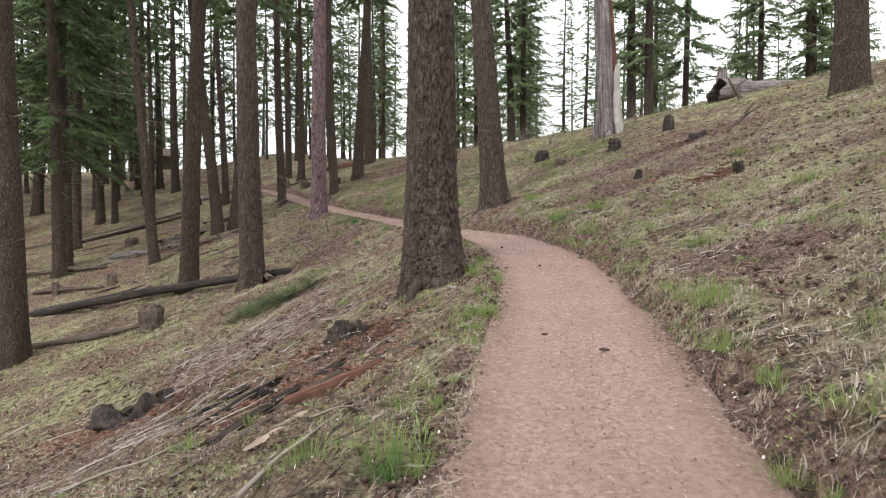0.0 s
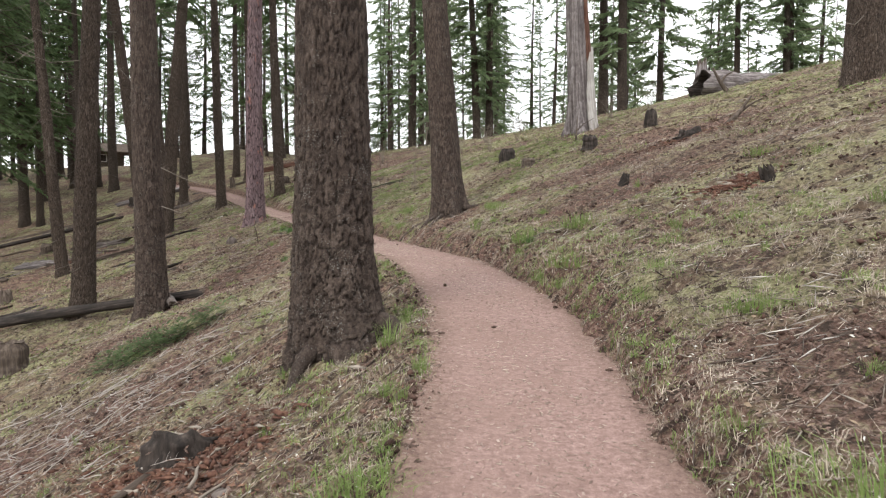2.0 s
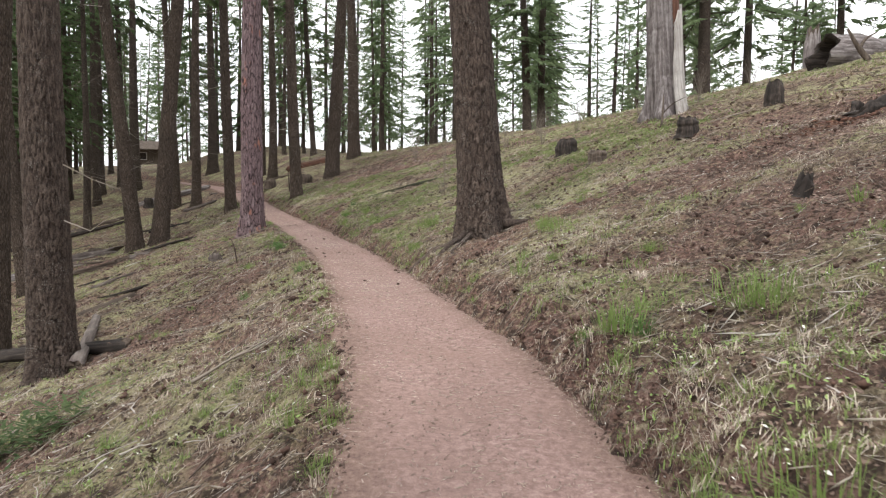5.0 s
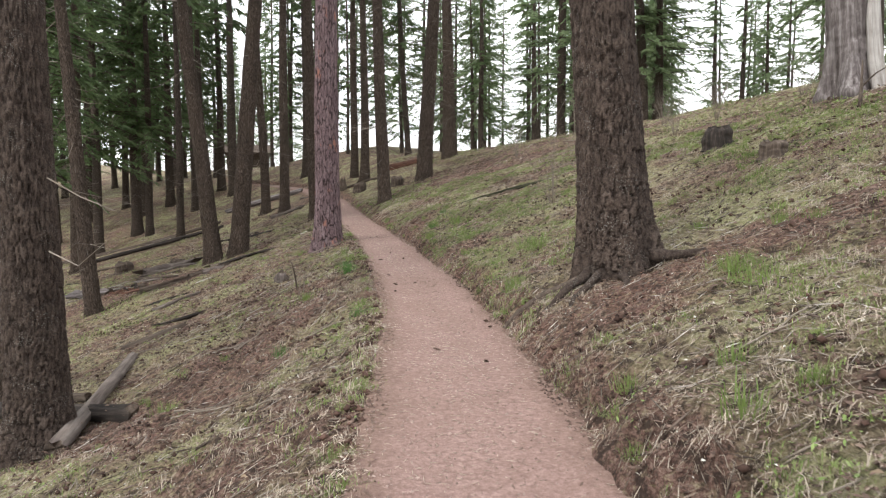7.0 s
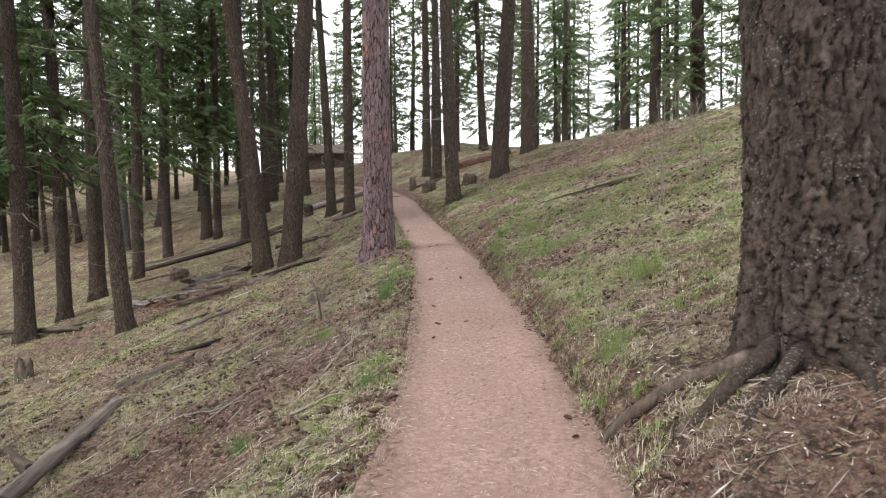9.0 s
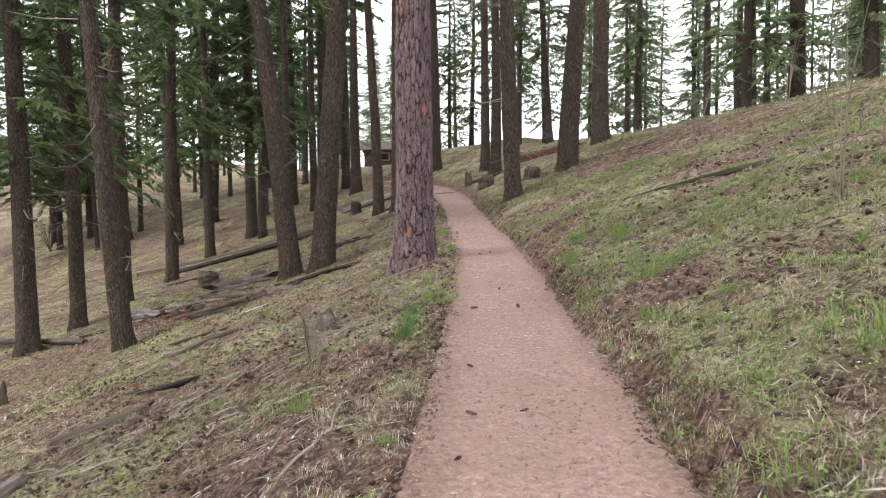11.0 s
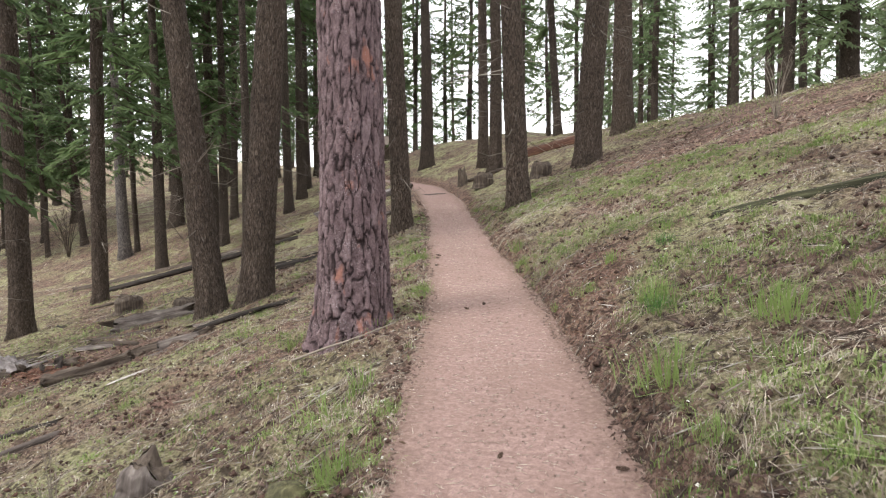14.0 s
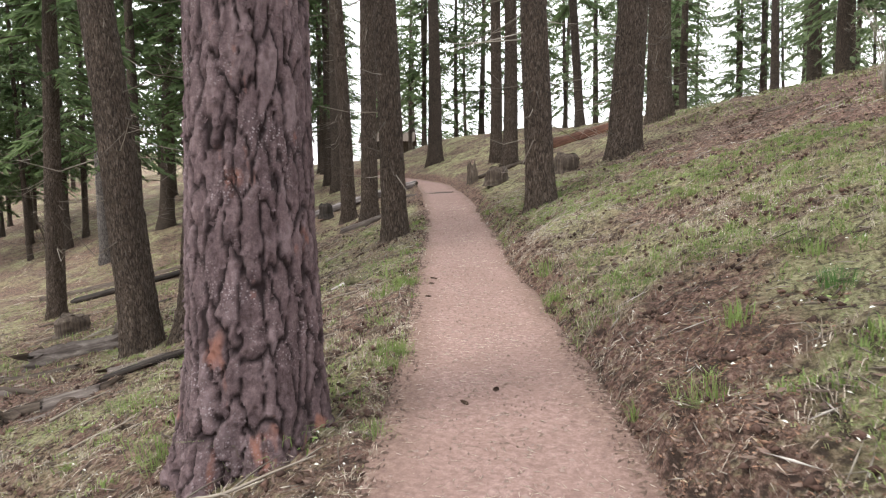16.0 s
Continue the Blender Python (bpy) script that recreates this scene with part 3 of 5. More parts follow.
def flakes_mesh(me, seed, count):
    """Loose bark flakes that stand off the lower trunk."""
    rng = np.random.default_rng(seed + 900)
    co, no = np.empty(len(me.vertices) * 3, np.float32), np.empty(len(me.vertices) * 3, np.float32)
    me.vertices.foreach_get("co", co)
    me.vertex_normals.foreach_get("vector", no)
    co, no = co.reshape(-1, 3), no.reshape(-1, 3)
    i = rng.choice(np.nonzero((co[:, 2] > -0.1) & (co[:, 2] < 5.5))[0], count)
    p, o = co[i], no[i] * [1, 1, 0.2]
    o /= np.maximum(np.linalg.norm(o, axis=1, keepdims=True), 1e-6)
    t = np.stack([-o[:, 1], o[:, 0], np.zeros(count)], 1)
    a = rng.normal(0, 0.5, count)[:, None]
    up = np.array([[0, 0, 1.0]])
    u, w = t * np.cos(a) + up * np.sin(a), up * np.cos(a) - t * np.sin(a)
    s = rng.uniform(0.006, 0.020, count)[:, None]
    k = s * rng.uniform(0.5, 1.3, (count, 1))
    lift = o * rng.uniform(0.004, 0.014, (count, 1))
    q = np.stack([p - u * s - w * k + lift, p + u * s - w * k * 0.6 + lift * 0.8, p + u * s * 0.7 + w * k, p - u * s * 0.8 + w * k * 0.8], 1)
    return mesh_of("bark_flakes", q.reshape(-1, 3), np.arange(count * 4).reshape(-1, 4), False)


CROWNS = {}


def crown(kind, seed, green):
    variant = (kind, seed, green.name)
    if variant not in CROWNS:
        spec = {"high": (22, 10.5, 2.3, 34, 40, 0.55), "mid": (27, 5.0, 3.7, 190, 84, 0.36), "low": (21, 3.4, 3.5, 145, 108, 0.34), "thin": (24, 4.5, 2.2, 120, 46, 0.34), "far": (25, 2.0, 3.6, 165, 38, 0.46), "deep": (25, 5.2, 3.5, 130, 44, 0.44)}[kind]
        CROWNS[variant] = crown_mesh(seed, *spec)
    return CROWNS[variant]


TREES = 0


def conifer(x, y, d, lean=(0, 0), kind="high", near=0, label="tall fir with dark furrowed bark on the slope", bark=None, size=1.0, twigs=22, green=None, flare=None, heel=None):
    """near: 0 far, 1 middling, 2 close to the walk."""
    global TREES
    TREES += 1
    seed = TREES
    h = {"high": 23, "mid": 27.5, "low": 21.4, "thin": 24.5, "far": 25.5, "deep": 25.5}[kind] * size
    tilt = Vector((0, 0, 1)).rotation_difference(Vector((lean[0], lean[1], 1))).to_matrix().to_4x4()
    z = min(gz(x + d * 0.5 * math.cos(k), y + d * 0.5 * math.sin(k)) for k in range(6))
    tree = thing("tree", label, "tree", Matrix.Translation((x, y, z)) @ tilt, "trees of the wood")
    rings, segs, depth = ((26, 12, 0), (150, 44, 0.022), (520, 180, 0.030 if bark is pine_bark else 0.034))[near]
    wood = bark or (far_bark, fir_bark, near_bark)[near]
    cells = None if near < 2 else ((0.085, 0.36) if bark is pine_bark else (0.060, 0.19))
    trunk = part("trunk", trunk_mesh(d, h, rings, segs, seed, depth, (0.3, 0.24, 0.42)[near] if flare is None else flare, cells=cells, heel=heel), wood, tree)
    if near == 2:
        tagged(part("loose_bark", flakes_mesh(trunk.data, seed, 900 if bark is pine_bark else 2600), wood, tree), kind="stuff")
    c, limbs = crown(kind, seed % 3, green or needle_green)
    for name, me, mat, words in (("crown", c, green or needle_green, "dark green needle sprays"), ("limb_tier", limbs, far_bark, "")):
        ob = part(name, me, mat, tree if name == "crown" else boughs, words)
        if name == "crown":
            boughs = ob
            ob.scale = (size, size, size)
            ob.rotation_euler = (0, 0, seed * 1.7)
        else:
            tagged(ob, kind="stuff")
    if twigs:
        top = {"high": 10, "mid": 6, "low": 2.5, "thin": 7, "far": 3, "deep": 6}[kind] * size
        tagged(part("dead_twig_spray", dead_twigs_mesh(seed, d, 1.2, top, twigs, 1.6), twig_mat, tree, "bare dead lower twigs"), kind="stuff")
    return tree


ONE = "stout fir with dark furrowed bark at the edge of the trail"
conifer(-0.18, 8.92, 0.70, (-0.003, 0), "high", 2, ONE, twigs=0, flare=0.16, heel=(-0.75, 0.85))
conifer(1.42, 17.85, 0.68, (-0.063, -0.012), "high", 2, "stout leaning fir with flared roots above the trail", twigs=0, flare=0.30, heel=(0.1, 0.45))
conifer(-5.20, 17.40, 0.64, (-0.002, 0), "high", 2, "straight fir with dark rough bark below the trail", twigs=7)
conifer(-7.80, 19.60, 0.54, (0.052, 0.001), "high", 1, "slender leaning fir beside a fallen log", twigs=10)
conifer(-11.98, 26.58, 0.40, (-0.063, -0.022), "high", 1, "slender fir with bare dead twigs on the slope", twigs=45)
conifer(-16.5, 27.5, 0.52, (-0.003, 0), "mid", 1, twigs=40)
conifer(-17.3, 29.5, 0.43, (0.001, 0), "mid", 1, twigs=40)
conifer(-11.0, 16.3, 0.68, (0.004, 0), "high", 1, "thick fir with bare dead twigs low on the slope", twigs=50)
conifer(-19.2, 32.6, 0.58, (0.012, 0.005), "high", 1, twigs=40)
conifer(-20.7, 36.2, 0.48, (0.028, 0.012), "mid", 1, twigs=40)
conifer(-30, 45, 0.60, (-0.016, -0.007), "high", 0, "tall pine with greyish bark down the slope", grey_bark)
conifer(-36.9, 48, 0.42, (-0.093, -0.041), "thin", 0, "thin leaning fir down the slope")
conifer(-31.6, 50, 0.85, (0.05, 0.022), "mid", 0, "thick dark fir with low green boughs")
conifer(-10.78, 30.85, 0.58, (-0.087, -0.03), "high", 1, "fir leaning away from its neighbour", twigs=30)
conifer(-10.15, 31.3, 0.64, (0.089, 0.031), "high", 1, "fir leaning towards the trail")
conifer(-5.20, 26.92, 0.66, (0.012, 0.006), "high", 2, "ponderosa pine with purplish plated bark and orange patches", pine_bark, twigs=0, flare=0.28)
conifer(-24, 45, 0.6, (-0.005, -0.002), "mid", 0)
conifer(-22.5, 44, 0.42, (0.013, 0.004), "mid", 0)
conifer(-18.6, 41, 0.4, (0.008, 0.003), "high", 0)
conifer(-13.9, 41.2, 0.47, (-0.032, -0.011), "high", 1)
conifer(-12.2, 39.6, 0.49, (0.016, 0.005), "high", 1)
conifer(-8.7, 34.8, 0.47, (-0.018, -0.008), "high", 1, "slim fir at the edge of the trail")
conifer(-5.9, 34.9, 0.48, (-0.028, -0.01), "high", 1, "slim fir on the bank above the trail", twigs=40)
conifer(-5.05, 38.0, 0.64, (0.057, 0.02), "high", 1, "thick fir on a mound of needles above the trail", twigs=70)
conifer(-5.0, 44, 0.66, (-0.014, -0.005), "high", 1, twigs=70)
conifer(-9.9, 45, 0.5, (0.004, 0.001), "high", 1)
conifer(-11.5, 48, 0.5, (0.007, 0.003), "high", 1)
conifer(-8.9, 51, 0.4, (-0.046, -0.016), "mid", 0)
conifer(-5.9, 64, 0.5, (0.003, 0.001), "thin", 0)
conifer(3.1, 54, 0.85, (-0.03, -0.02), "mid", 0, twigs=60, green=needle_hazed)
conifer(5.2, 48, 0.6, (-0.04, 0), "mid", 0, green=needle_hazed)
conifer(5.9, 48.4, 0.5, (0.01, 0), "mid", 0, green=needle_hazed)
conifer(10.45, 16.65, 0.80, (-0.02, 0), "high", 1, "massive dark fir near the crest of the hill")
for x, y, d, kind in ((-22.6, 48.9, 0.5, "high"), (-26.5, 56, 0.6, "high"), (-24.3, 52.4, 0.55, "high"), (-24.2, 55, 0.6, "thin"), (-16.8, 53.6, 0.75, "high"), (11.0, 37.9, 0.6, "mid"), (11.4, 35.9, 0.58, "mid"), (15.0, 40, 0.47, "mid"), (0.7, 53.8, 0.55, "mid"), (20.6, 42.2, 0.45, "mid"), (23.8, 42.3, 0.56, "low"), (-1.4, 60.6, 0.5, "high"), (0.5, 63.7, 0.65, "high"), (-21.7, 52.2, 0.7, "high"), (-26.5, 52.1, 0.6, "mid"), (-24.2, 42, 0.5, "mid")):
    conifer(x, y, d, (0, 0), kind, 0, green=needle_hazed if x > -3 else None)



def wood_edge(count, seed, x0, x1, y0, y1, kinds, label, green=None, sizes=(0.8, 1.1)):
    """Firs strewn over a stretch of the plan, clear of the trail."""
    rng = random.Random(seed)
    for k in range(count):
        x, y = rng.uniform(x0, x1), rng.uniform(y0, y1)
        if abs(x - float(path_x(y))) < 3 or (-52 < x < -33 and 74 < y < 100):
            continue
        conifer(x, y, rng.uniform(0.28, 0.55), (rng.gauss(0, 0.015), rng.gauss(0, 0.015)), rng.choice(kinds), 0, label, size=rng.uniform(*sizes), twigs=0, green=green)


wood_edge(16, 11, -60, -38, 34, 66, ("low", "mid", "low"), "fir with low green boughs down the slope")
wood_edge(16, 17, -50, -18, 46, 72, ("deep", "low", "deep"), "fir standing deep in the wood")
wood_edge(30, 12, -44, -13, 60, 100, ("deep", "far", "thin"), "fir standing deep in the wood")
wood_edge(30, 13, -16, 14, 62, 96, ("far", "far", "thin"), "fir beyond the brow of the hill, its green paled for haze", needle_hazed)
wood_edge(30, 14, 16, 62, 42, 90, ("far", "far", "thin", "low"), "fir beyond the crest, its green paled for haze", needle_hazed, (0.8, 1.1))
wood_edge(8, 18, 6, 20, 52, 80, ("thin", "far"), "fir beyond the crest, its green paled for haze", needle_hazed, (0.7, 1.0))
wood_edge(2, 19, 20, 34, 44, 66, ("thin", "far"), "fir beyond the crest, its green paled for haze", needle_hazed, (0.7, 1.0))
wood_edge(26, 15, -110, -55, 60, 120, ("far", "far"), "distant fir across the hollow", needle_hazed, (0.8, 1.1))
wood_edge(14, 21, -66, -42, 99, 122, ("far", "far"), "distant fir beyond the cabin", needle_hazed, (0.8, 1.1))
wood_edge(4, 23, -42, -30, 38, 54, ("mid", "deep"), "fir with low green boughs down the slope")
wood_edge(5, 22, -36, -17, 62, 84, ("deep", "thin"), "fir standing deep in the wood")
wood_edge(9, 16, -60, -30, 2, 30, ("mid", "low"), "fir with low green boughs below the slope")


# ---- dead wood ----
def tube(points, radii, sides=8, knots=0.0, seed=0):
    """A tapered tube through the points, closed at both ends; returns verts and faces."""
    p = np.asarray(points, float)
    k = np.linspace(0, len(p) - 1, (len(p) - 1) * 3 + 1)
    i = np.clip(k.astype(int), 0, len(p) - 2)
    f = (k - i)[:, None]
    m = np.gradient(p, axis=0)
    h = f * f * (3 - 2 * f)
    c = p[i] * (1 - h) + p[i + 1] * h + (m[i] * f * (1 - f) ** 2 - m[i + 1] * f * f * (1 - f))
    r = np.interp(k, np.arange(len(p)), radii)
    ax = np.gradient(c, axis=0)
    ax /= np.maximum(np.linalg.norm(ax, axis=1, keepdims=True), 1e-6)
    ref = np.array([0.31, 0.17, 0.93])
    u = np.cross(ax, ref)
    u /= np.maximum(np.linalg.norm(u, axis=1, keepdims=True), 1e-6)
    w = np.cross(ax, u)
    th = np.linspace(0, 2 * math.pi, sides, endpoint=False)
    rr = r[:, None] * (1 + knots * (vnoise(th[None] / 6.2832 * 5, k[:, None] * 1.3, seed, 5) - 0.5) * 2)
    v = c[:, None] + u[:, None] * (np.cos(th) * rr)[..., None] + w[:, None] * (np.sin(th) * rr)[..., None]
    v = np.concatenate([c[None, :1].repeat(sides, 1), v, c[None, -1:].repeat(sides, 1)])
    return v.reshape(-1, 3), grid_faces(len(v), sides, True)


def joined(pieces):
    verts, faces, n = [], [], 0
    for v, f in pieces:
        verts.append(v)
        faces.append(f + n)
        n += len(v)
    return np.concatenate(verts), np.concatenate(faces)


def snag(x, y, d, h, lean):
    tilt = Vector((0, 0, 1)).rotation_difference(Vector((lean[0], lean[1], 1))).to_matrix().to_4x4()
    ob = thing("dead_snag", "weathered grey dead trunk with a torn pale side", "dead tree", Matrix.Translation((x, y, gz(x, y) - 0.1)) @ tilt)
    part("trunk", trunk_mesh(d, h, 240, 64, 3, 0.035, 0.5, tip=0.55, lobes=0.16), snag_wood, ob)
    z = np.linspace(0, 1, 60)
    th = np.linspace(-0.9, 0.9, 14)
    zz, a = np.meshgrid(z, th, indexing="ij")
    top = 2.9 * (1 - 0.55 * np.abs(a + 0.1) ** 1.1 + 0.12 * np.sin(a * 9))
    r = d * 0.5 * (1.18 + 0.35 * np.exp(-zz * 4)) + 0.03 * np.sin(a * 13)
    outer = np.stack([r * np.cos(a), r * np.sin(a), zz * top], -1).reshape(-1, 3)
    inner = outer * [0.82, 0.82, 1]
    f = grid_faces(60, 14)
    rim = np.concatenate([np.arange(14), 14 * np.arange(1, 60) + 13, 59 * 14 + np.arange(12, -1, -1), 14 * np.arange(58, 0, -1)])
    nxt = np.roll(rim, -1)
    n = len(outer)
    part("torn_slab", mesh_of("torn_slab", np.concatenate([outer, inner]), np.concatenate([f, f[:, ::-1] + n, np.stack([rim, rim + n, nxt + n, nxt], 1)])), pale_wood, ob, "pale splintered slab of bare wood").rotation_euler = (0, 0, -0.35)
    z = np.linspace(1.9, 5.2, 7)
    rr = d * 0.5 * (1 - 0.45 * z / h) * 1.0
    strip = np.stack([rr * math.cos(-0.75), rr * math.sin(-0.75), z], 1)
    part("torn_edge", mesh_of("torn_edge", *tube(strip, [0.05, 0.09, 0.10, 0.09, 0.08, 0.06, 0.03], 8, 0.3, 5)), red_rot, ob, "reddish torn heartwood")
    return ob


snag(6.35, 24.9, 0.82, 9.5, (-0.045, 0))


def stump(x, y, d, h, label="cut stump with a dark weathered top", mat=None, seed=1, ragged=0.03, lean=(0, 0)):
    ob = thing("stump", label, "stump", Matrix.Translation((x, y, gz(x, y) - 0.06)) @ Vector((0, 0, 1)).rotation_difference(Vector((lean[0], lean[1], 1))).to_matrix().to_4x4(), "stumps in the wood")
    segs, rings = 30, 22
    th = np.linspace(0, 2 * math.pi, segs, endpoint=False)
    zz, a = np.meshgrid(np.linspace(0, 1, rings), th, indexing="ij")
    top = h + 0.06 + ragged * (vnoise(a / 6.2832 * 14, zz * 0, seed, 14) - 0.5) * 2
    r = d / 2 * (1 + 0.35 * np.exp(-zz * 5) + 0.28 * (vnoise(a / 6.2832 * 5, zz * 2, seed, 5) - 0.5) + 0.16 * (vnoise(a / 6.2832 * 15, zz * 9, seed + 1, 15) - 0.5))
    r = r * (1 - 0.24 * smooth(0.70, 1.0, zz) ** 2)
    side = np.stack([r * np.cos(a), r * np.sin(a), zz * top], -1).reshape(-1, 3)
    part("wood", mesh_of("wood", side, grid_faces(rings, segs, True)), mat or old_wood, ob)
    caps = []
    for q in (1.0, 0.75, 0.45, 0.15):
        c = side[-segs:] * [q, q, 1]
        c[:, 2] = c[:, 2] * q + (h + 0.05) * (1 - q) - 0.03 * (1 - q) + 0.02 * np.cos(th * 5 + q * 9)
        caps.append(c)
    part("cut_top", mesh_of("cut_top", np.concatenate(caps), grid_faces(4, segs, True)), char_wood if mat is char_wood else old_wood, ob, "weathered cut face")
    return ob


def fallen_log(p0, p1, d0, d1, label, mat, seed=1, rough=0.02, sink=0.25, hollow=False, broken=0.1, segs=26):
    """A log from p0 to p1 (x, y), lying on the ground."""
    a0, a1 = np.array([*p0, gz(*p0) + d0 * (0.5 - sink)]), np.array([*p1, gz(*p1) + d1 * (0.5 - sink)])
    length = float(np.linalg.norm(a1 - a0))
    m = Vector((0, 0, 1)).rotation_difference(Vector(a1 - a0)).to_matrix().to_4x4()
    ob = thing("fallen_log", label, "log", Matrix.Translation(a0) @ m, "logs on the forest floor")
    rings = max(12, int(length / 0.07))
    th = np.linspace(0, 2 * math.pi, segs, endpoint=False)
    zz, a = np.meshgrid(np.linspace(0, 1, rings), th, indexing="ij")
    r = (d0 + (d1 - d0) * zz) / 2
    r = r * (1 + 0.10 * np.cos(2 * a + seed) + 0.16 * (vnoise(a / 6.2832 * 6, zz * length * 1.2, seed, 6) - 0.5))
    r = r + rough * (vnoise(a / 6.2832 * 22, zz * length * 2.5, seed + 1, 22) + 0.5 * vnoise(a / 6.2832 * 44, zz * length * 12, seed + 2, 44) - 0.75)
    jag = broken * (vnoise(a / 6.2832 * 10, a * 0, seed + 5, 10) - 0.5) * 2
    z = zz * length + jag * (zz > 0.999) - jag * (zz < 0.001)
    bend = 0.02 * length * np.sin(zz * math.pi) * math.cos(seed)
    side = np.stack([r * np.cos(a) + bend, r * np.sin(a), z], -1).reshape(-1, 3)
    part("bark", mesh_of("bark", side, grid_faces(rings, segs, True)), mat, ob)
    for k, base in ((0, side[:segs]), (1, side[-segs:])):
        mid = base.mean(0)
        inner = [base]
        for q, deep in ((0.8, 0.0), (0.72, 0.35 if hollow else 0.02), (0.3, 0.5 if hollow else 0.04), (0.02, 0.55 if hollow else 0.04)):
            c = mid + (base - mid) * q
            c[:, 2] += deep * d0 * (1 if k == 0 else -1)
            inner.append(c)
        f = grid_faces(5, segs, True)
        part("broken_end", mesh_of("broken_end", np.concatenate(inner), f if k else f[:, ::-1]), char_wood if hollow else old_wood, ob, "dark hollow end" if hollow else "weathered end grain")
    return ob


fallen_log((11.0, 26.0), (19.6, 28.6), 1.15, 0.95, "huge weathered grey log with a hollow end on the crest", snag_wood, 4, 0.12, 0.2, True, 0.45, 40)
fallen_log((-13.9, 21.7), (-4.2, 17.7), 0.30, 0.20, "long dark fallen log behind the firs", char_wood, 2, 0.02)
fallen_log((-4.55, 16.9), (-6.5, 20.85), 0.19, 0.14, "bare grey fallen log on the slope below the trail", log_wood, 5, 0.02, 0.1)
fallen_log((-7.4, 19.9), (-5.95, 19.1), 0.17, 0.15, "short dark log crossing beneath a grey one", old_wood, 6)
fallen_log((0.4, 27.35), (-1.95, 28.8), 0.12, 0.09, "dark mossy half-buried log on the grassy bank", dark_moss, 7, 0.025, 0.75, False, 0.08)
fallen_log((-9.3, 46.2), (-6.2, 45.2), 0.42, 0.36, "split brown log lying behind the firs", red_rot, 8, 0.05)
fallen_log((-10.4, 43.2), (-8.6, 43.6), 0.15, 0.12, "thin pole lying by the stumps", old_wood, 9)
fallen_log((-15.2, 29.6), (-13.2, 28.7), 0.32, 0.26, "rotting grey log breaking up on the slope", snag_wood, 10, 0.14, 0.35, False, 0.5)
fallen_log((-11.6, 28.0), (-10.2, 28.6), 0.26, 0.2, "rotting brown log sunk in the needles", old_wood, 11, 0.12, 0.4, False, 0.3)
fallen_log((-13.6, 31.0), (-11.9, 31.6), 0.36, 0.3, "mouldering log beside a stump", log_wood, 12, 0.14, 0.35, False, 0.4)
fallen_log((-26.5, 39.5), (-17.5, 43.0), 0.28, 0.22, "long dark log far down the slope", old_wood, 13)
fallen_log((-22.5, 38.0), (-16.0, 40.6), 0.22, 0.18, "thin dark log far down the slope", char_wood, 14)
fallen_log((-18.5, 45.5), (-14.2, 46.4), 0.36, 0.3, "pale peeled log lying across the wood", snag_wood, 15, 0.04)
fallen_log((-16.0, 25.0), (-12.8, 24.0), 0.22, 0.15, "grey branch log low on the slope", old_wood, 16)
fallen_log((-24, 29), (-14.5, 27.6), 0.2, 0.15, "dark fallen pole low on the slope", old_wood, 17)
fallen_log((-13.3, 17.9), (-7.6, 16.0), 0.22, 0.16, "dark fallen pole low on the slope", old_wood, 18)

def broken_wood():
    """Short broken lengths of rotting logs strewn down the slope."""
    r = random.Random(31)
    for k in range(34):
        if k < 14:
            x, y = r.uniform(-15.5, -9.0), r.uniform(28.0, 30.2)
        elif k < 24:
            x, y = r.uniform(-22, -12), r.uniform(33, 44)
        else:
            x, y = r.uniform(-13, -7), r.uniform(20, 27)
        a, ln, d = r.gauss(0.35, 0.3), r.uniform(0.5, 1.8), r.uniform(0.08, 0.2)
        fallen_log((x, y), (x + ln * math.cos(a), y + ln * math.sin(a)), d, d * 0.7, "broken length of rotting branch on the slope", r.choice((old_wood, char_wood, old_wood, log_wood)), 40 + k, 0.03, 0.3, False, 0.2, 12)


broken_wood()
stump(3.6, 23.3, 0.48, 0.36, "mossy dark stump on the grassy bank", char_wood, 1)
stump(3.85, 21.0, 0.36, 0.22, "low dark stump on the grassy bank", old_wood, 2)
stump(5.4, 20.3, 0.38, 0.34, "dark rounded stump on the grassy bank", char_wood, 3)
stump(7.3, 20.9, 0.34, 0.5, "upright dark stump near the crest", char_wood, 4)
stump(-7.1, 15.5, 0.5, 0.55, "mossy old stump among fallen branches", old_wood, 5)
stump(-5.4, 24.5, 0.34, 0.20, "rotten grey stump below the trail", log_wood, 6, 0.12, (0.1, 0.1))
stump(-16.3, 33.6, 0.62, 0.40, "broad grey stump by the rotting logs", old_wood, 7)
stump(-13.4, 32.7, 0.5, 0.22, "low grey stump beside mouldering logs", old_wood, 17)
stump(-8.5, 39.8, 0.55, 0.42, "cut stump beside the trail", old_wood, 8)
stump(-6.5, 39.0, 0.55, 0.42, "cut stump behind the slim fir", old_wood, 9)
stump(-10.3, 42.6, 0.3, 0.5, "thin splintered stump beside the trail", old_wood, 10, 0.2)
stump(-16.9, 44.2, 0.5, 0.5, "dark stump by a pale peeled log", char_wood, 11)
stump(13.2, 30.8, 0.5, 2.2, "tall broken grey stump on the crest", snag_wood, 12, 0.3)
stump(-12.6, 24.3, 0.35, 0.4, "small broken stump low on the slope", old_wood, 13, 0.12)
stump(-14.9, 24.6, 0.3, 0.45, "small broken stump low on the slope", old_wood, 14, 0.12)


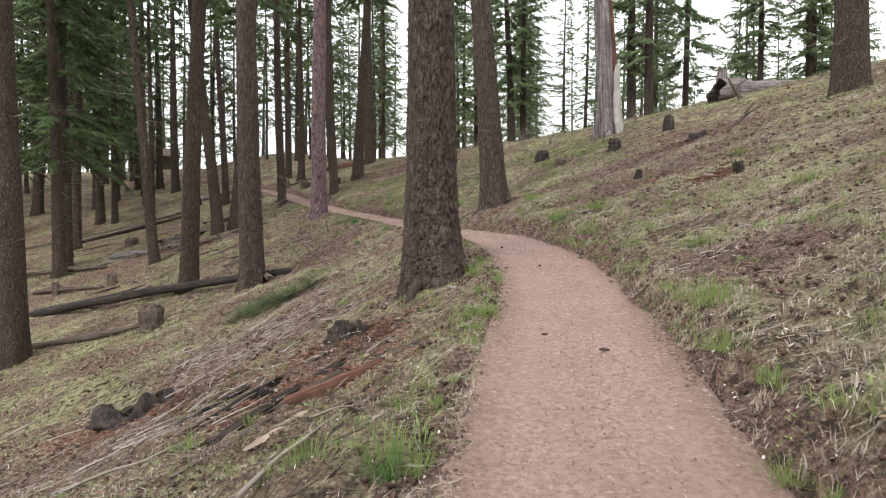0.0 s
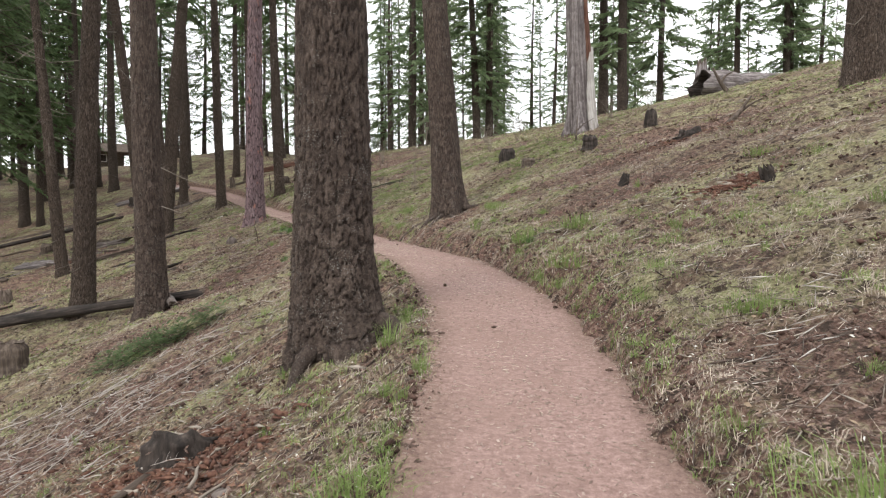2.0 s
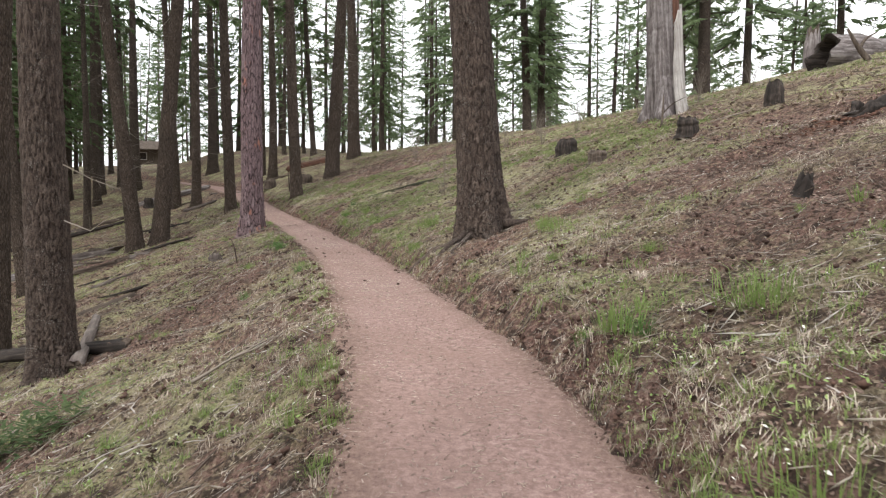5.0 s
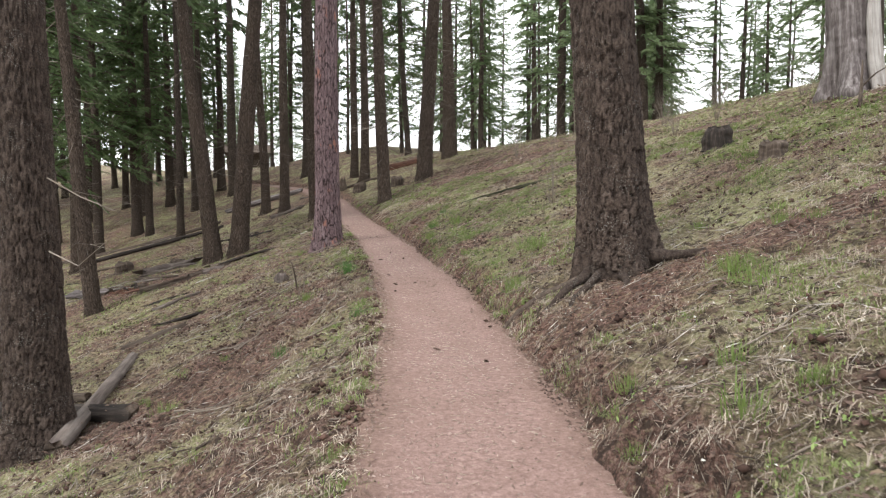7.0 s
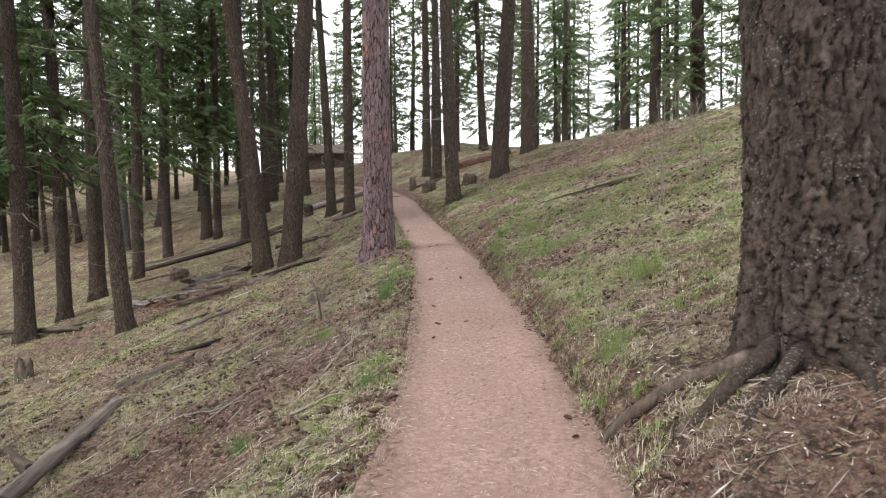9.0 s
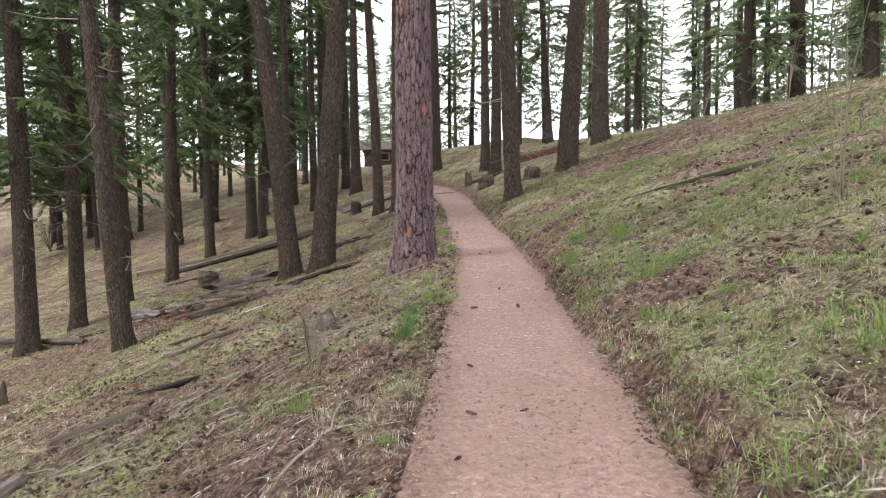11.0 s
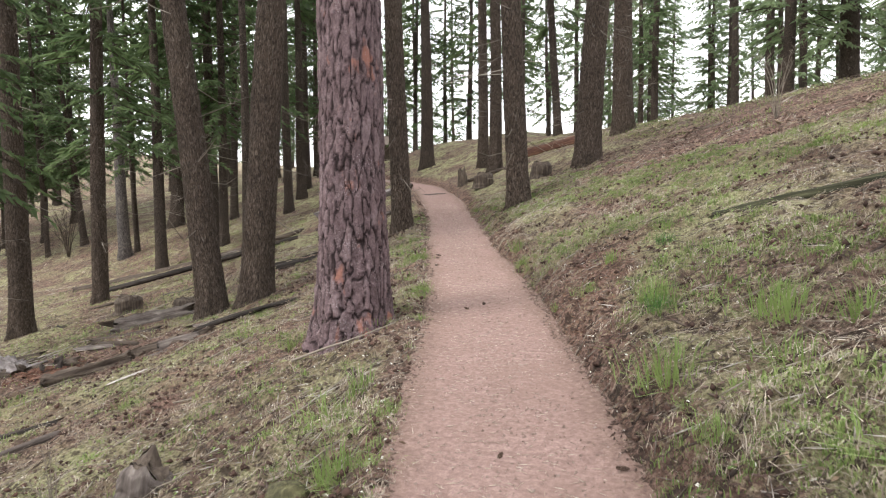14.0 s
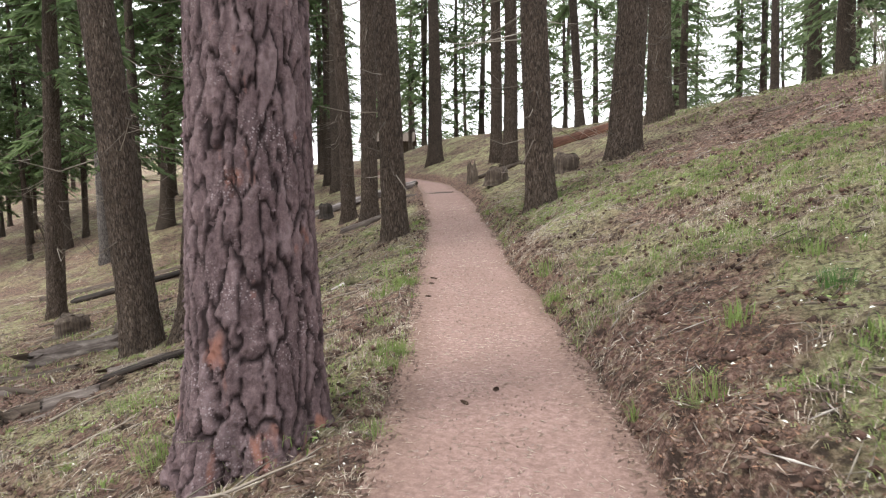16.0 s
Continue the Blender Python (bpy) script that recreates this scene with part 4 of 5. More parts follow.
def rotten_heap(x, y, size, label, seed):
    """A stump gone to pieces: dark shell, red crumbs and pale splinters."""
    r = np.random.default_rng(seed)
    ob = thing("rotten_stump", label, "stump", Matrix.Translation((x, y, gz(x, y))))
    segs, rings = 34, 12
    th = np.linspace(0, 2 * math.pi, segs, endpoint=False)
    zz, a = np.meshgrid(np.linspace(0, 1, rings), th, indexing="ij")
    rim = size * (0.06 + 0.62 * vnoise(a / 6.2832 * 7, a * 0, seed, 7) ** 1.5 + 0.12 * vnoise(a / 6.2832 * 21, a * 0, seed + 3, 21))
    rad = size * (0.62 - 0.16 * zz + 0.22 * (vnoise(a / 6.2832 * 14, zz * 5, seed + 1, 14) - 0.5))
    outer = np.stack([rad * np.cos(a), rad * np.sin(a) * 0.7, zz * rim - 0.1], -1).reshape(-1, 3)
    inner = (outer * [0.74, 0.70, 0.96]).reshape(rings, segs, 3)[::-1].reshape(-1, 3)
    part("shell", mesh_of("shell", np.concatenate([outer, inner]), grid_faces(2 * rings, segs, True)), char_wood, ob, "charred dark rotten shell")
    n = 420
    c = np.stack([r.normal(0, size * 0.75, n), r.normal(-size * 0.25, size * 0.5, n)], 1)
    zc = ground_z(c[:, 0] + x, c[:, 1] + y) - gz(x, y)
    s = np.stack([c[:, 0], c[:, 1], zc + 0.015], 1)
    v = r.normal(0, 1, (n, 3)) * [0.05, 0.05, 0.015]
    verts, faces = slivers(s - v, s + v, r.uniform(0.008, 0.03, n))
    tagged(part("rotten_crumble", mesh_of("crumbs", verts, faces), red_rot, ob, "crumbling red rotten wood"), kind="stuff")
    n = 14
    c = np.stack([r.normal(0, size * 0.7, n), r.normal(0, size * 0.5, n)], 1)
    zc = ground_z(c[:, 0] + x, c[:, 1] + y) - gz(x, y)
    s = np.stack([c[:, 0], c[:, 1], zc + 0.03], 1)
    v = r.normal(0, 1, (n, 3)) * [0.16, 0.10, 0.03]
    verts, faces = slivers(s - v * 0.35, s + v * 0.35, r.uniform(0.008, 0.02, n))
    tagged(part("splinter_spill", mesh_of("splinters", verts, faces), twig_mat, ob, "pale wood splinters"), kind="stuff")
    return ob


rotten_heap(-4.05, 8.4, 1.0, "hollow dark rotten stump spilling red crumbs", 1)
rotten_heap(-1.1, 7.6, 0.5, "collapsed dark stump with red rotten wood", 2)
rotten_heap(6.5, 16.6, 0.6, "collapsed red rotten stump on the grassy bank", 3)
rotten_heap(4.5, 10.7, 0.26, "patch of red rotten wood on the bank", 4)
stump(4.1, 13.6, 0.15, 0.13, "small charred stub on the bank", char_wood, 31, 0.09, (0.3, 0))
stump(4.8, 10.4, 0.16, 0.12, "small charred stub beside red rotten wood", char_wood, 32, 0.09, (-0.3, 0))
rotten_heap(-1.55, 5.75, 0.4, "hollow rotten stump with pale splinters", 6)
rotten_heap(-12.4, 28.7, 0.42, "rotten log end crumbling on the slope", 5)


# ---- the cabin beyond the wood ----
def box(x0, y0, z0, x1, y1, z1):
    v = np.array([(x, y, z) for x in (x0, x1) for y in (y0, y1) for z in (z0, z1)], float)
    return v, np.array([(0, 1, 3, 2), (4, 6, 7, 5), (0, 4, 5, 1), (2, 3, 7, 6), (0, 2, 6, 4), (1, 5, 7, 3)])


def cabin(x, y, turn):
    ob = thing("cabin", "small brown wooden cabin with a low gable roof beyond the wood", "cabin", pose(x, y, gz(x, y) - 0.2, 0, 0, turn))
    for k in range(14):
        part("plank", mesh_of("plank", *box(-2.6, -1.9 + 0.02 * (k % 2), 0.1 + k * 0.17, 2.6, 1.9, 0.26 + k * 0.17), False), old_wood, ob)
    for s in (-1, 1):
        v = np.array([(-3.2, s * 2.7, 2.25), (3.2, s * 2.7, 2.25), (3.2, 0, 3.5), (-3.2, 0, 3.5), (-3.2, s * 2.7, 2.37), (3.2, s * 2.7, 2.37), (3.2, 0, 3.62), (-3.2, 0, 3.62)])
        part("roof", mesh_of("roof", v, [(0, 1, 2, 3), (4, 7, 6, 5), (0, 4, 5, 1), (1, 5, 6, 2), (2, 6, 7, 3), (3, 7, 4, 0)], False), old_wood, ob, "brown shingle roof")
    window = part("window", mesh_of("window", *box(-0.6, -2.0, 1.1, 0.5, -1.94, 1.9), False), char_wood, ob, "dark window")
    for x0, x1, z0, z1 in ((-0.68, -0.6, 1.02, 1.98), (0.5, 0.58, 1.02, 1.98), (-0.6, 0.5, 1.02, 1.1), (-0.6, 0.5, 1.9, 1.98)):
        part("frame", mesh_of("frame", *box(x0, -2.03, z0, x1, -1.93, z1), False), pale_wood, window)
    door = part("door", mesh_of("door", *box(1.1, -2.0, 0.1, 1.95, -1.94, 2.0), False), old_wood, ob)
    part("handle", mesh_of("handle", *box(1.2, -2.05, 1.0, 1.26, -2.0, 1.12), False), char_wood, door)
    return ob


cabin(-40.4, 90.5, 24)


# ---- roots, branches and shrubs ----
def root(tree, start, end, r0, r1, seed, lift=0.02, mat=None):
    """A root from the foot of a tree along the ground, in world places."""
    n = 6
    f = np.linspace(0, 1, n)
    x = start[0] + (end[0] - start[0]) * f + 0.10 * np.sin(f * 5 + seed) * f
    y = start[1] + (end[1] - start[1]) * f + 0.10 * np.cos(f * 4 + seed) * f
    z = ground_z(x, y) + lift + (start[2] if len(start) > 2 else 0) * (1 - f) ** 2 - 0.05 * f ** 3
    me = mesh_of("root", *tube(np.stack([x, y, z], 1), r0 + (r1 - r0) * f, 10, 0.18, seed))
    ob = part("root", me, mat or fir_bark, tree, "gnarled root running down the bank")
    bpy.context.view_layer.update()
    ob.matrix_parent_inverse = tree.matrix_world.inverted()
    return ob


second = [o for o in scene.objects if o.name.startswith("tree") and o.parent is None][1]
root(second, (1.15, 17.6, 0.16), (0.6, 17.1), 0.058, 0.022, 1, -0.02, near_bark)
root(second, (1.15, 17.75, 0.08), (0.02, 17.6), 0.055, 0.025, 2, 0.0, old_wood)
root(second, (1.25, 17.5, 0.12), (0.8, 16.75), 0.042, 0.015, 3, -0.025, near_bark)
root(second, (1.75, 17.6, 0.14), (2.4, 17.15), 0.07, 0.02, 4, -0.02, near_bark)
root(second, (1.45, 17.45, 0.06), (1.55, 16.9), 0.045, 0.015, 8, -0.025, near_bark)
first = [o for o in scene.objects if o.name.startswith("tree") and o.parent is None][0]
root(first, (0.16, 8.75, 0.26), (0.56, 8.5), 0.11, 0.05, 6, -0.02, near_bark)
root(first, (0.1, 9.05, 0.15), (0.45, 9.45), 0.08, 0.03, 7, -0.02, near_bark)
root(first, (-0.3, 8.7, 0.18), (-0.5, 8.2), 0.09, 0.04, 9, -0.03, near_bark)


def branch_mesh(seed, length, radius, sprigs):
    r = np.random.default_rng(seed)
    n = 6
    f = np.linspace(0, 1, n)
    p = np.stack([(f - 0.5) * length, np.cumsum(r.normal(0, 0.035, n)) * length, radius + 0.02 * length * np.sin(f * 3.1) * r.uniform(0.2, 1)], 1)
    pieces = [tube(p, radius * (1.1 - 0.75 * f), 5, 0.15, seed)]
    for k in range(sprigs):
        g = r.uniform(0.3, 0.95)
        s = np.array([np.interp(g, f, p[:, j]) for j in range(3)])
        a = r.choice((-1, 1)) * r.uniform(0.4, 1.1)
        ln = length * r.uniform(0.12, 0.35)
        e = s + [ln * math.cos(a), ln * math.sin(a), r.uniform(-0.02, 0.12) * ln]
        pieces.append(tube(np.stack([s, (s + e) / 2 + [0, 0, 0.03 * ln], e]), [radius * 0.45, radius * 0.32, radius * 0.12], 4))
    return mesh_of("branch", *joined(pieces))


BRANCHES = [branch_mesh(k, ln, rad, sp) for k, (ln, rad, sp) in enumerate(((0.9, 0.011, 3), (0.6, 0.008, 2), (1.3, 0.016, 4), (0.45, 0.007, 1), (0.8, 0.018, 1), (1.0, 0.009, 5)))]


PALE_BRANCHES = [me.copy() for me in BRANCHES]


def slope_pose(x, y, turn, lift=0.0, roll=0.0):
    e = 0.25
    n = Vector((gz(x - e, y) - gz(x + e, y), gz(x, y - e) - gz(x, y + e), 2 * e)).normalized()
    return Matrix.Translation((x, y, gz(x, y) + lift)) @ Vector((0, 0, 1)).rotation_difference(n).to_matrix().to_4x4() @ pose(0, 0, 0, roll, 0, turn)


def fallen_branches():
    r = random.Random(21)
    for k in range(190):
        y = r.uniform(1, 37)
        side = r.choice((-1, -1, -1, 1))
        x = float(path_x(y)) + side * (1.35 + 4.5 * r.random() ** 1.5)
        ob = part("fallen_branch", BRANCHES[k % 6], twig_mat if k % 3 else old_wood)
        s = r.uniform(0.5, 1.0) if side < 0 else r.uniform(0.2, 0.45)
        ob.matrix_world = slope_pose(x, y, r.uniform(-30, 100), 0.004) @ Matrix.Diagonal((s, s, s, 1))
        tagged(ob, "dead grey branch lying below the trail" if side < 0 else "dead grey branch lying on the grassy bank", "branch", "fallen branches")


fallen_branches()


def brush_pile(cx, cy, wx, wy, count, label, seed, turn=(0, 110), mat=None):
    r = random.Random(seed)
    ob = thing("brush_pile", label, "branches", Matrix.Translation((cx, cy, gz(cx, cy))))
    for k in range(count):
        x, y = cx + r.gauss(0, wx), cy + r.gauss(0, wy)
        if abs(x - float(path_x(y))) < 1.25:
            continue
        b = part("branch", (PALE_BRANCHES if mat else BRANCHES)[r.randrange(6)], mat or twig_mat, ob)
        s = r.uniform(0.2, 0.48)
        b.matrix_basis = Matrix.Translation((-cx, -cy, -gz(cx, cy))) @ slope_pose(x, y, r.gauss(*turn), r.uniform(0.0, 0.10)) @ Matrix.Diagonal((s, s, s, 1))
    return ob


brush_pile(-2.9, 10.2, 0.9, 1.5, 230, "heap of thin bleached dead branches below a fir", 1, (0, 120), bleached_mat)
brush_pile(-3.5, 10.4, 1.0, 0.8, 120, "swath of pale bleached sticks washed down the slope", 11, (50, 48), bleached_mat)
brush_pile(-2.6, 6.4, 0.8, 0.7, 90, "pale and grey dead sticks beside rotten stumps", 12, (50, 42), bleached_mat)
for k, (x, y, ln, d, a, mat) in enumerate(((-1.75, 4.9, 1.2, 0.09, 0.9, char_wood), (-1.35, 5.1, 0.9, 0.08, 0.8, old_wood), (-2.2, 5.7, 1.0, 0.07, 1.0, char_wood), (-1.1, 5.0, 0.5, 0.10, 0.3, red_rot), (-0.55, 5.7, 0.3, 0.08, 0.2, old_wood), (-1.9, 6.6, 1.3, 0.06, 0.9, old_wood), (-3.0, 6.2, 1.2, 0.06, 0.8, char_wood), (-4.5, 7.9, 0.7, 0.11, 0.5, red_rot))):
    fallen_log((x, y), (x + ln * math.cos(a), y + ln * math.sin(a)), d, d * 0.7, "short rotten length of wood among red crumbs", mat, 90 + k, 0.03, 0.25, False, 0.2, 12)
brush_pile(-2.0, 6.0, 0.7, 1.2, 90, "brown dead branches beside rotten stumps", 2)
brush_pile(-4.9, 21.6, 1.1, 1.8, 70, "dead sticks strewn below the trail", 3)
brush_pile(-10.5, 28.5, 1.6, 0.9, 60, "broken sticks beside a rotting log", 4)
brush_pile(4.0, 13.6, 1.0, 0.8, 14, "dead twigs on a bare patch of bank", 5)
brush_pile(2.9, 5.9, 0.7, 0.7, 12, "dead twigs on the bank beside the trail", 6)
brush_pile(-13.9, 29.0, 0.9, 0.5, 40, "pale splintered sticks beside a rotting log", 13, (20, 60), bleached_mat)
brush_pile(-5.2, 21.4, 0.6, 0.8, 40, "pale dead sticks on the slope below the trail", 14, (40, 40), bleached_mat)
brush_pile(-6.6, 25.2, 0.8, 0.7, 30, "dead sticks around a rotten stump", 7)


def leaning_stick(x, y, dx, dy, h, rad, label):
    z = gz(x, y) - 0.05
    p = np.array([(0, 0, 0), (dx * 0.5, dy * 0.5, h * 0.42), (dx, dy, h)])
    q = np.array([p[1], p[1] + [dx * 0.1 + 0.25, 0.1, 0.3 * h], p[1] + [dx * 0.1 + 0.55, 0.1, 0.5 * h]])
    ob = part("dead_branch", mesh_of("dead_branch", *joined([tube(p, [rad, rad * 0.8, rad * 0.4], 7, 0.2), tube(q, [rad * 0.6, rad * 0.4, rad * 0.15], 6, 0.2)])), old_wood)
    ob.location = (x, y, z)
    return tagged(ob, label, "branch")


leaning_stick(7.5, 17.0, 0.8, 0.4, 0.75, 0.06, "forked dead branch propped up on the hillside")
leaning_stick(11.2, 24.2, -0.5, 0.2, 0.9, 0.08, "broken dead branch leaning by a huge log")
leaning_stick(5.6, 22.6, 0.1, 0.2, 0.8, 0.03, "thin dead branch standing by the snag")
leaning_stick(-6.9, 37.5, -0.1, 0.1, 0.9, 0.04, "charred stick standing behind a stump")


def shrub(x, y, h, stems, spread_out, label, seed, rad=0.007):
    r = np.random.default_rng(seed)
    pieces = []
    for k in range(stems):
        a, s = r.uniform(0, 6.28), spread_out * r.uniform(0.3, 1.0)
        hh = h * r.uniform(0.5, 1.05)
        p = np.array([(0.03 * math.cos(a), 0.03 * math.sin(a), -0.05), (s * 0.35 * math.cos(a), s * 0.35 * math.sin(a), hh * 0.5), (s * math.cos(a + 0.2), s * math.sin(a + 0.2), hh)])
        pieces.append(tube(p, [rad, rad * 0.7, rad * 0.25], 4))
        for j in range(6):
            g = r.uniform(0.35, 0.95)
            b = p[1] + (p[2] - p[1]) * (g - 0.35) / 0.6
            e = b + [r.normal(0, 0.12) * h, r.normal(0, 0.12) * h, r.uniform(0.02, 0.2) * h]
            pieces.append(tube(np.stack([b, (b + e) / 2, e]), [rad * 0.4, rad * 0.3, rad * 0.12], 3))
    ob = thing("bare_shrub", label, "shrub", Matrix.Translation((x, y, gz(x, y))), "bare shrubs")
    for k in range(stems):
        part("stem", mesh_of("stem", *joined(pieces[k * 7:k * 7 + 7])), twig_mat if h < 2.2 else old_wood, ob)
    return ob


shrub(0.66, 23.6, 1.7, 7, 0.6, "slender leafless sapling on the grassy bank", 1, 0.009)
shrub(1.25, 24.6, 1.4, 6, 0.55, "slender leafless sapling on the grassy bank", 2, 0.008)
shrub(-0.9, 35.6, 1.3, 8, 0.6, "slender leafless sapling on the mound", 3, 0.011)
shrub(1.3, 37.5, 1.9, 6, 0.35, "leafless sapling on the brow of the hill", 4, 0.012)
shrub(-36.2, 46.4, 3.4, 14, 1.6, "leafless spreading shrub down the slope", 5, 0.03)
shrub(-43.5, 47.0, 3.0, 12, 1.5, "leafless spreading shrub down the slope", 6, 0.03)
shrub(-3.8, 21.9, 0.75, 7, 0.25, "dry weed stalks beside the trail", 7, 0.004)
shrub(-4.3, 22.6, 0.6, 6, 0.2, "dry weed stalks beside the trail", 8, 0.004)
shrub(-5.9, 24.2, 0.6, 4, 0.2, "dry bent weed stalk below the trail", 9, 0.006)
for k, (x, y) in enumerate(((3.6, 28.0), (4.9, 29.5), (6.8, 28.8), (8.2, 27.5), (9.6, 27.2), (2.6, 30.5), (3.9, 32.0), (1.6, 33.5), (7.6, 30.2), (5.6, 32.5))):
    shrub(x, y, 1.1, 16, 0.7, "low leafless brush along the crest", 20 + k, 0.006)


def green_bough(x, y, label, seed):
    r = np.random.default_rng(seed)
    m = 420
    f = r.uniform(0, 1, m)
    px, py = x + (f - 0.5) * 0.95 + r.normal(0, 0.06, m), y + (f - 0.5) * 0.5 + r.normal(0, 0.22, m)
    p = np.stack([px, py, ground_z(px, py) + r.uniform(0.02, 0.24, m)], 1)
    a, ln = r.uniform(0, 6.28, m), r.uniform(0.07, 0.2, m)
    d = np.stack([np.cos(a), np.sin(a), r.uniform(-0.2, 0.5, m)], 1) * ln[:, None]
    w = np.stack([-np.sin(a), np.cos(a), np.zeros(m)], 1) * 0.018
    v = np.stack([p, p + d * 0.5 + w, p + d, p + d * 0.5 - w], 1).reshape(-1, 3)
    ob = thing("fir_bough", label, "branch", Matrix.Identity(4))
    part("needles", mesh_of("needles", v, np.arange(4 * m).reshape(-1, 4), False), needle_green, ob, "fresh green needles")
    sx, sy = np.linspace(x - 0.5, x + 0.5, 5), np.linspace(y - 0.26, y + 0.26, 5)
    part("stem", mesh_of("stem", *tube(np.stack([sx, sy, ground_z(sx, sy) + 0.03], 1), [0.02, 0.018, 0.014, 0.01, 0.005], 6)), old_wood, ob)
    return ob


green_bough(-4.0, 13.5, "fallen fir bough with fresh green needles", 1)
green_bough(-3.55, 13.1, "fallen fir bough with fresh green needles", 2)
green_bough(-3.0, 13.5, "fallen fir bough with fresh green needles", 3)


# ---- loose cover on the ground ----
def scatter(count, dx_lo, dx_hi, y_lo, y_hi, seed, power=1.0, above=0.5):
    """Places off the trail, thicker towards it when power > 1."""
    r = np.random.default_rng(seed)
    y = r.uniform(y_lo, y_hi, count)
    side = np.where(r.random(count) < above, 1.0, -1.0)
    dx = side * (dx_lo + (dx_hi - dx_lo) * r.random(count) ** power)
    x = path_x(y) + dx
    return x, y, r


def blades(name, x, y, r, tall, wide, mat, label, category, bend=0.5, turn=None):
    n = len(x)
    z = ground_z(x, y) - 0.01
    a = r.uniform(0, 2 * math.pi, n) if turn is None else turn
    hgt = tall * r.uniform(0.45, 1.25, n)
    w = wide * r.uniform(0.6, 1.3, n)
    up = np.stack([np.zeros(n), np.zeros(n), np.ones(n)], 1)
    out = np.stack([np.cos(a), np.sin(a), np.zeros(n)], 1)
    side = np.stack([-np.sin(a), np.cos(a), np.zeros(n)], 1)
    k = np.clip(r.normal(bend, 0.25, n), 0.05, 1.3)[:, None]
    p = np.stack([x, y, z], 1)
    h1, w1 = hgt[:, None], w[:, None]
    m = p + up * h1 * 0.55 + out * h1 * 0.25 * k
    t = p + up * h1 * (1.0 - 0.35 * np.clip(k, 0, 1)) + out * h1 * 0.8 * k
    v = np.stack([p - side * w1, p + side * w1, m + side * w1 * 0.7, m - side * w1 * 0.7, t], 1).reshape(-1, 3)
    i = np.arange(n)[:, None] * 5
    f = np.concatenate([i + [0, 1, 2], i + [0, 2, 3], i + [3, 2, 4]])
    return tagged(part(name, mesh_of(name, v, f, False), mat), label, category, kind="stuff")


def patchy(x, y, scale, seed, cut):
    return fbm(x * scale, y * scale, 3, seed) > cut


E0 = HALF - 0.03


def straw(name, count, lo, hi, y0, y1, length, wide, seed, label, power=1.5, cut=-0.12, anywhere=False):
    """Single dead blades and needles, matted at low angles."""
    x, y, r = scatter(count, lo, hi, y0, y1, seed, power, 0.66)
    keep = patchy(x, y, 0.9, seed, cut) & (anywhere | (bareness(x, y) < r.uniform(0.1, 1.1, count)))
    keep &= clump(x, y) > r.uniform(0.22, 0.62, count)
    dx = x - path_x(y)
    keep &= anywhere | (dx < 0) | (dx > HALF + r.uniform(0.0, 0.75, count))
    x, y = x[keep], y[keep]
    n = len(x)
    a, ln = r.uniform(0, 6.283, n), length * r.uniform(0.35, 1.3, n)
    p = np.stack([x, y, ground_z(x, y) + 0.004 + 0.02 * r.random(n)], 1)
    slope = (ground_z(x + 0.2 * np.cos(a), y + 0.2 * np.sin(a)) - ground_z(x, y)) / 0.2
    d = np.stack([np.cos(a), np.sin(a), slope + np.abs(r.normal(0, 0.22, n))], 1) * ln[:, None]
    w = np.stack([-np.sin(a), np.cos(a), r.normal(0, 0.4, n)], 1) * (wide * r.uniform(0.5, 1.4, n))[:, None]
    v = np.stack([p - w, p + w, p + d], 1).reshape(-1, 3)
    return tagged(part(name, mesh_of(name, v, np.arange(3 * n).reshape(-1, 3), False), grass_dry), label, "dry grass", kind="stuff")


straw("dry_grass", 480000, E0, 7.0, -1, 38, 0.080, 0.0018, 101, "matted straw-coloured dead grass over the slope")


def hummocks(name, count, lo, hi, y0, y1, tall, wide, radius, seed, mat, label, category, above, bend, bare, cut, power=1.3):
    """Blades in many small clumps, each bending outwards from its own middle."""
    x, y, r = scatter(count, lo, hi, y0, y1, seed, power, above)
    keep = (bareness(x, y) < bare) & patchy(x, y, 0.75, 83, cut) & (clump(x, y) > r.uniform(0.30, 0.60, count))
    x, y = x[keep], y[keep]
    i = np.repeat(np.arange(len(x)), r.integers(9, 30, len(x)))
    size = radius * r.uniform(0.5, 1.6, len(x))[i]
    ox, oy = r.normal(0, 1, len(i)) * size, r.normal(0, 1, len(i)) * size
    blades(name, x[i] + ox, y[i] + oy, r, tall * (size / radius) ** 0.5, wide, mat, label, category, bend, np.arctan2(oy, ox) + r.normal(0, 0.6, len(i)))


hummocks("green_grass", 20000, E0 + 0.02, 6.5, -1, 37, 0.060, 0.0030, 0.030, 102, grass_green, "short patchy fresh green grass on the slope", "grass", 0.64, 0.65, 0.45, -0.05)
hummocks("moss_cushions", 30000, E0 + 0.10, 7.5, -1, 38, 0.030, 0.0032, 0.034, 108, moss_green, "low cushions of yellow-green moss on the slope", "moss", 0.66, 0.8, 0.55, -0.06)
hummocks("straw_clumps", 14000, E0 + 0.02, 6.5, -1, 37, 0.075, 0.0022, 0.032, 109, grass_dry, "bleached clumps of last year's grass", "dry grass", 0.66, 0.95, 0.7, -0.16)
x, y, r = scatter(70000, 6.0, 18, 2, 50, 103, 1.2)
keep = patchy(x, y, 0.5, 83, 0.0)
blades("slope_grass", x[keep], y[keep], r, 0.11, 0.006, grass_green, "patchy green grass further up the slope", "grass", 0.6)
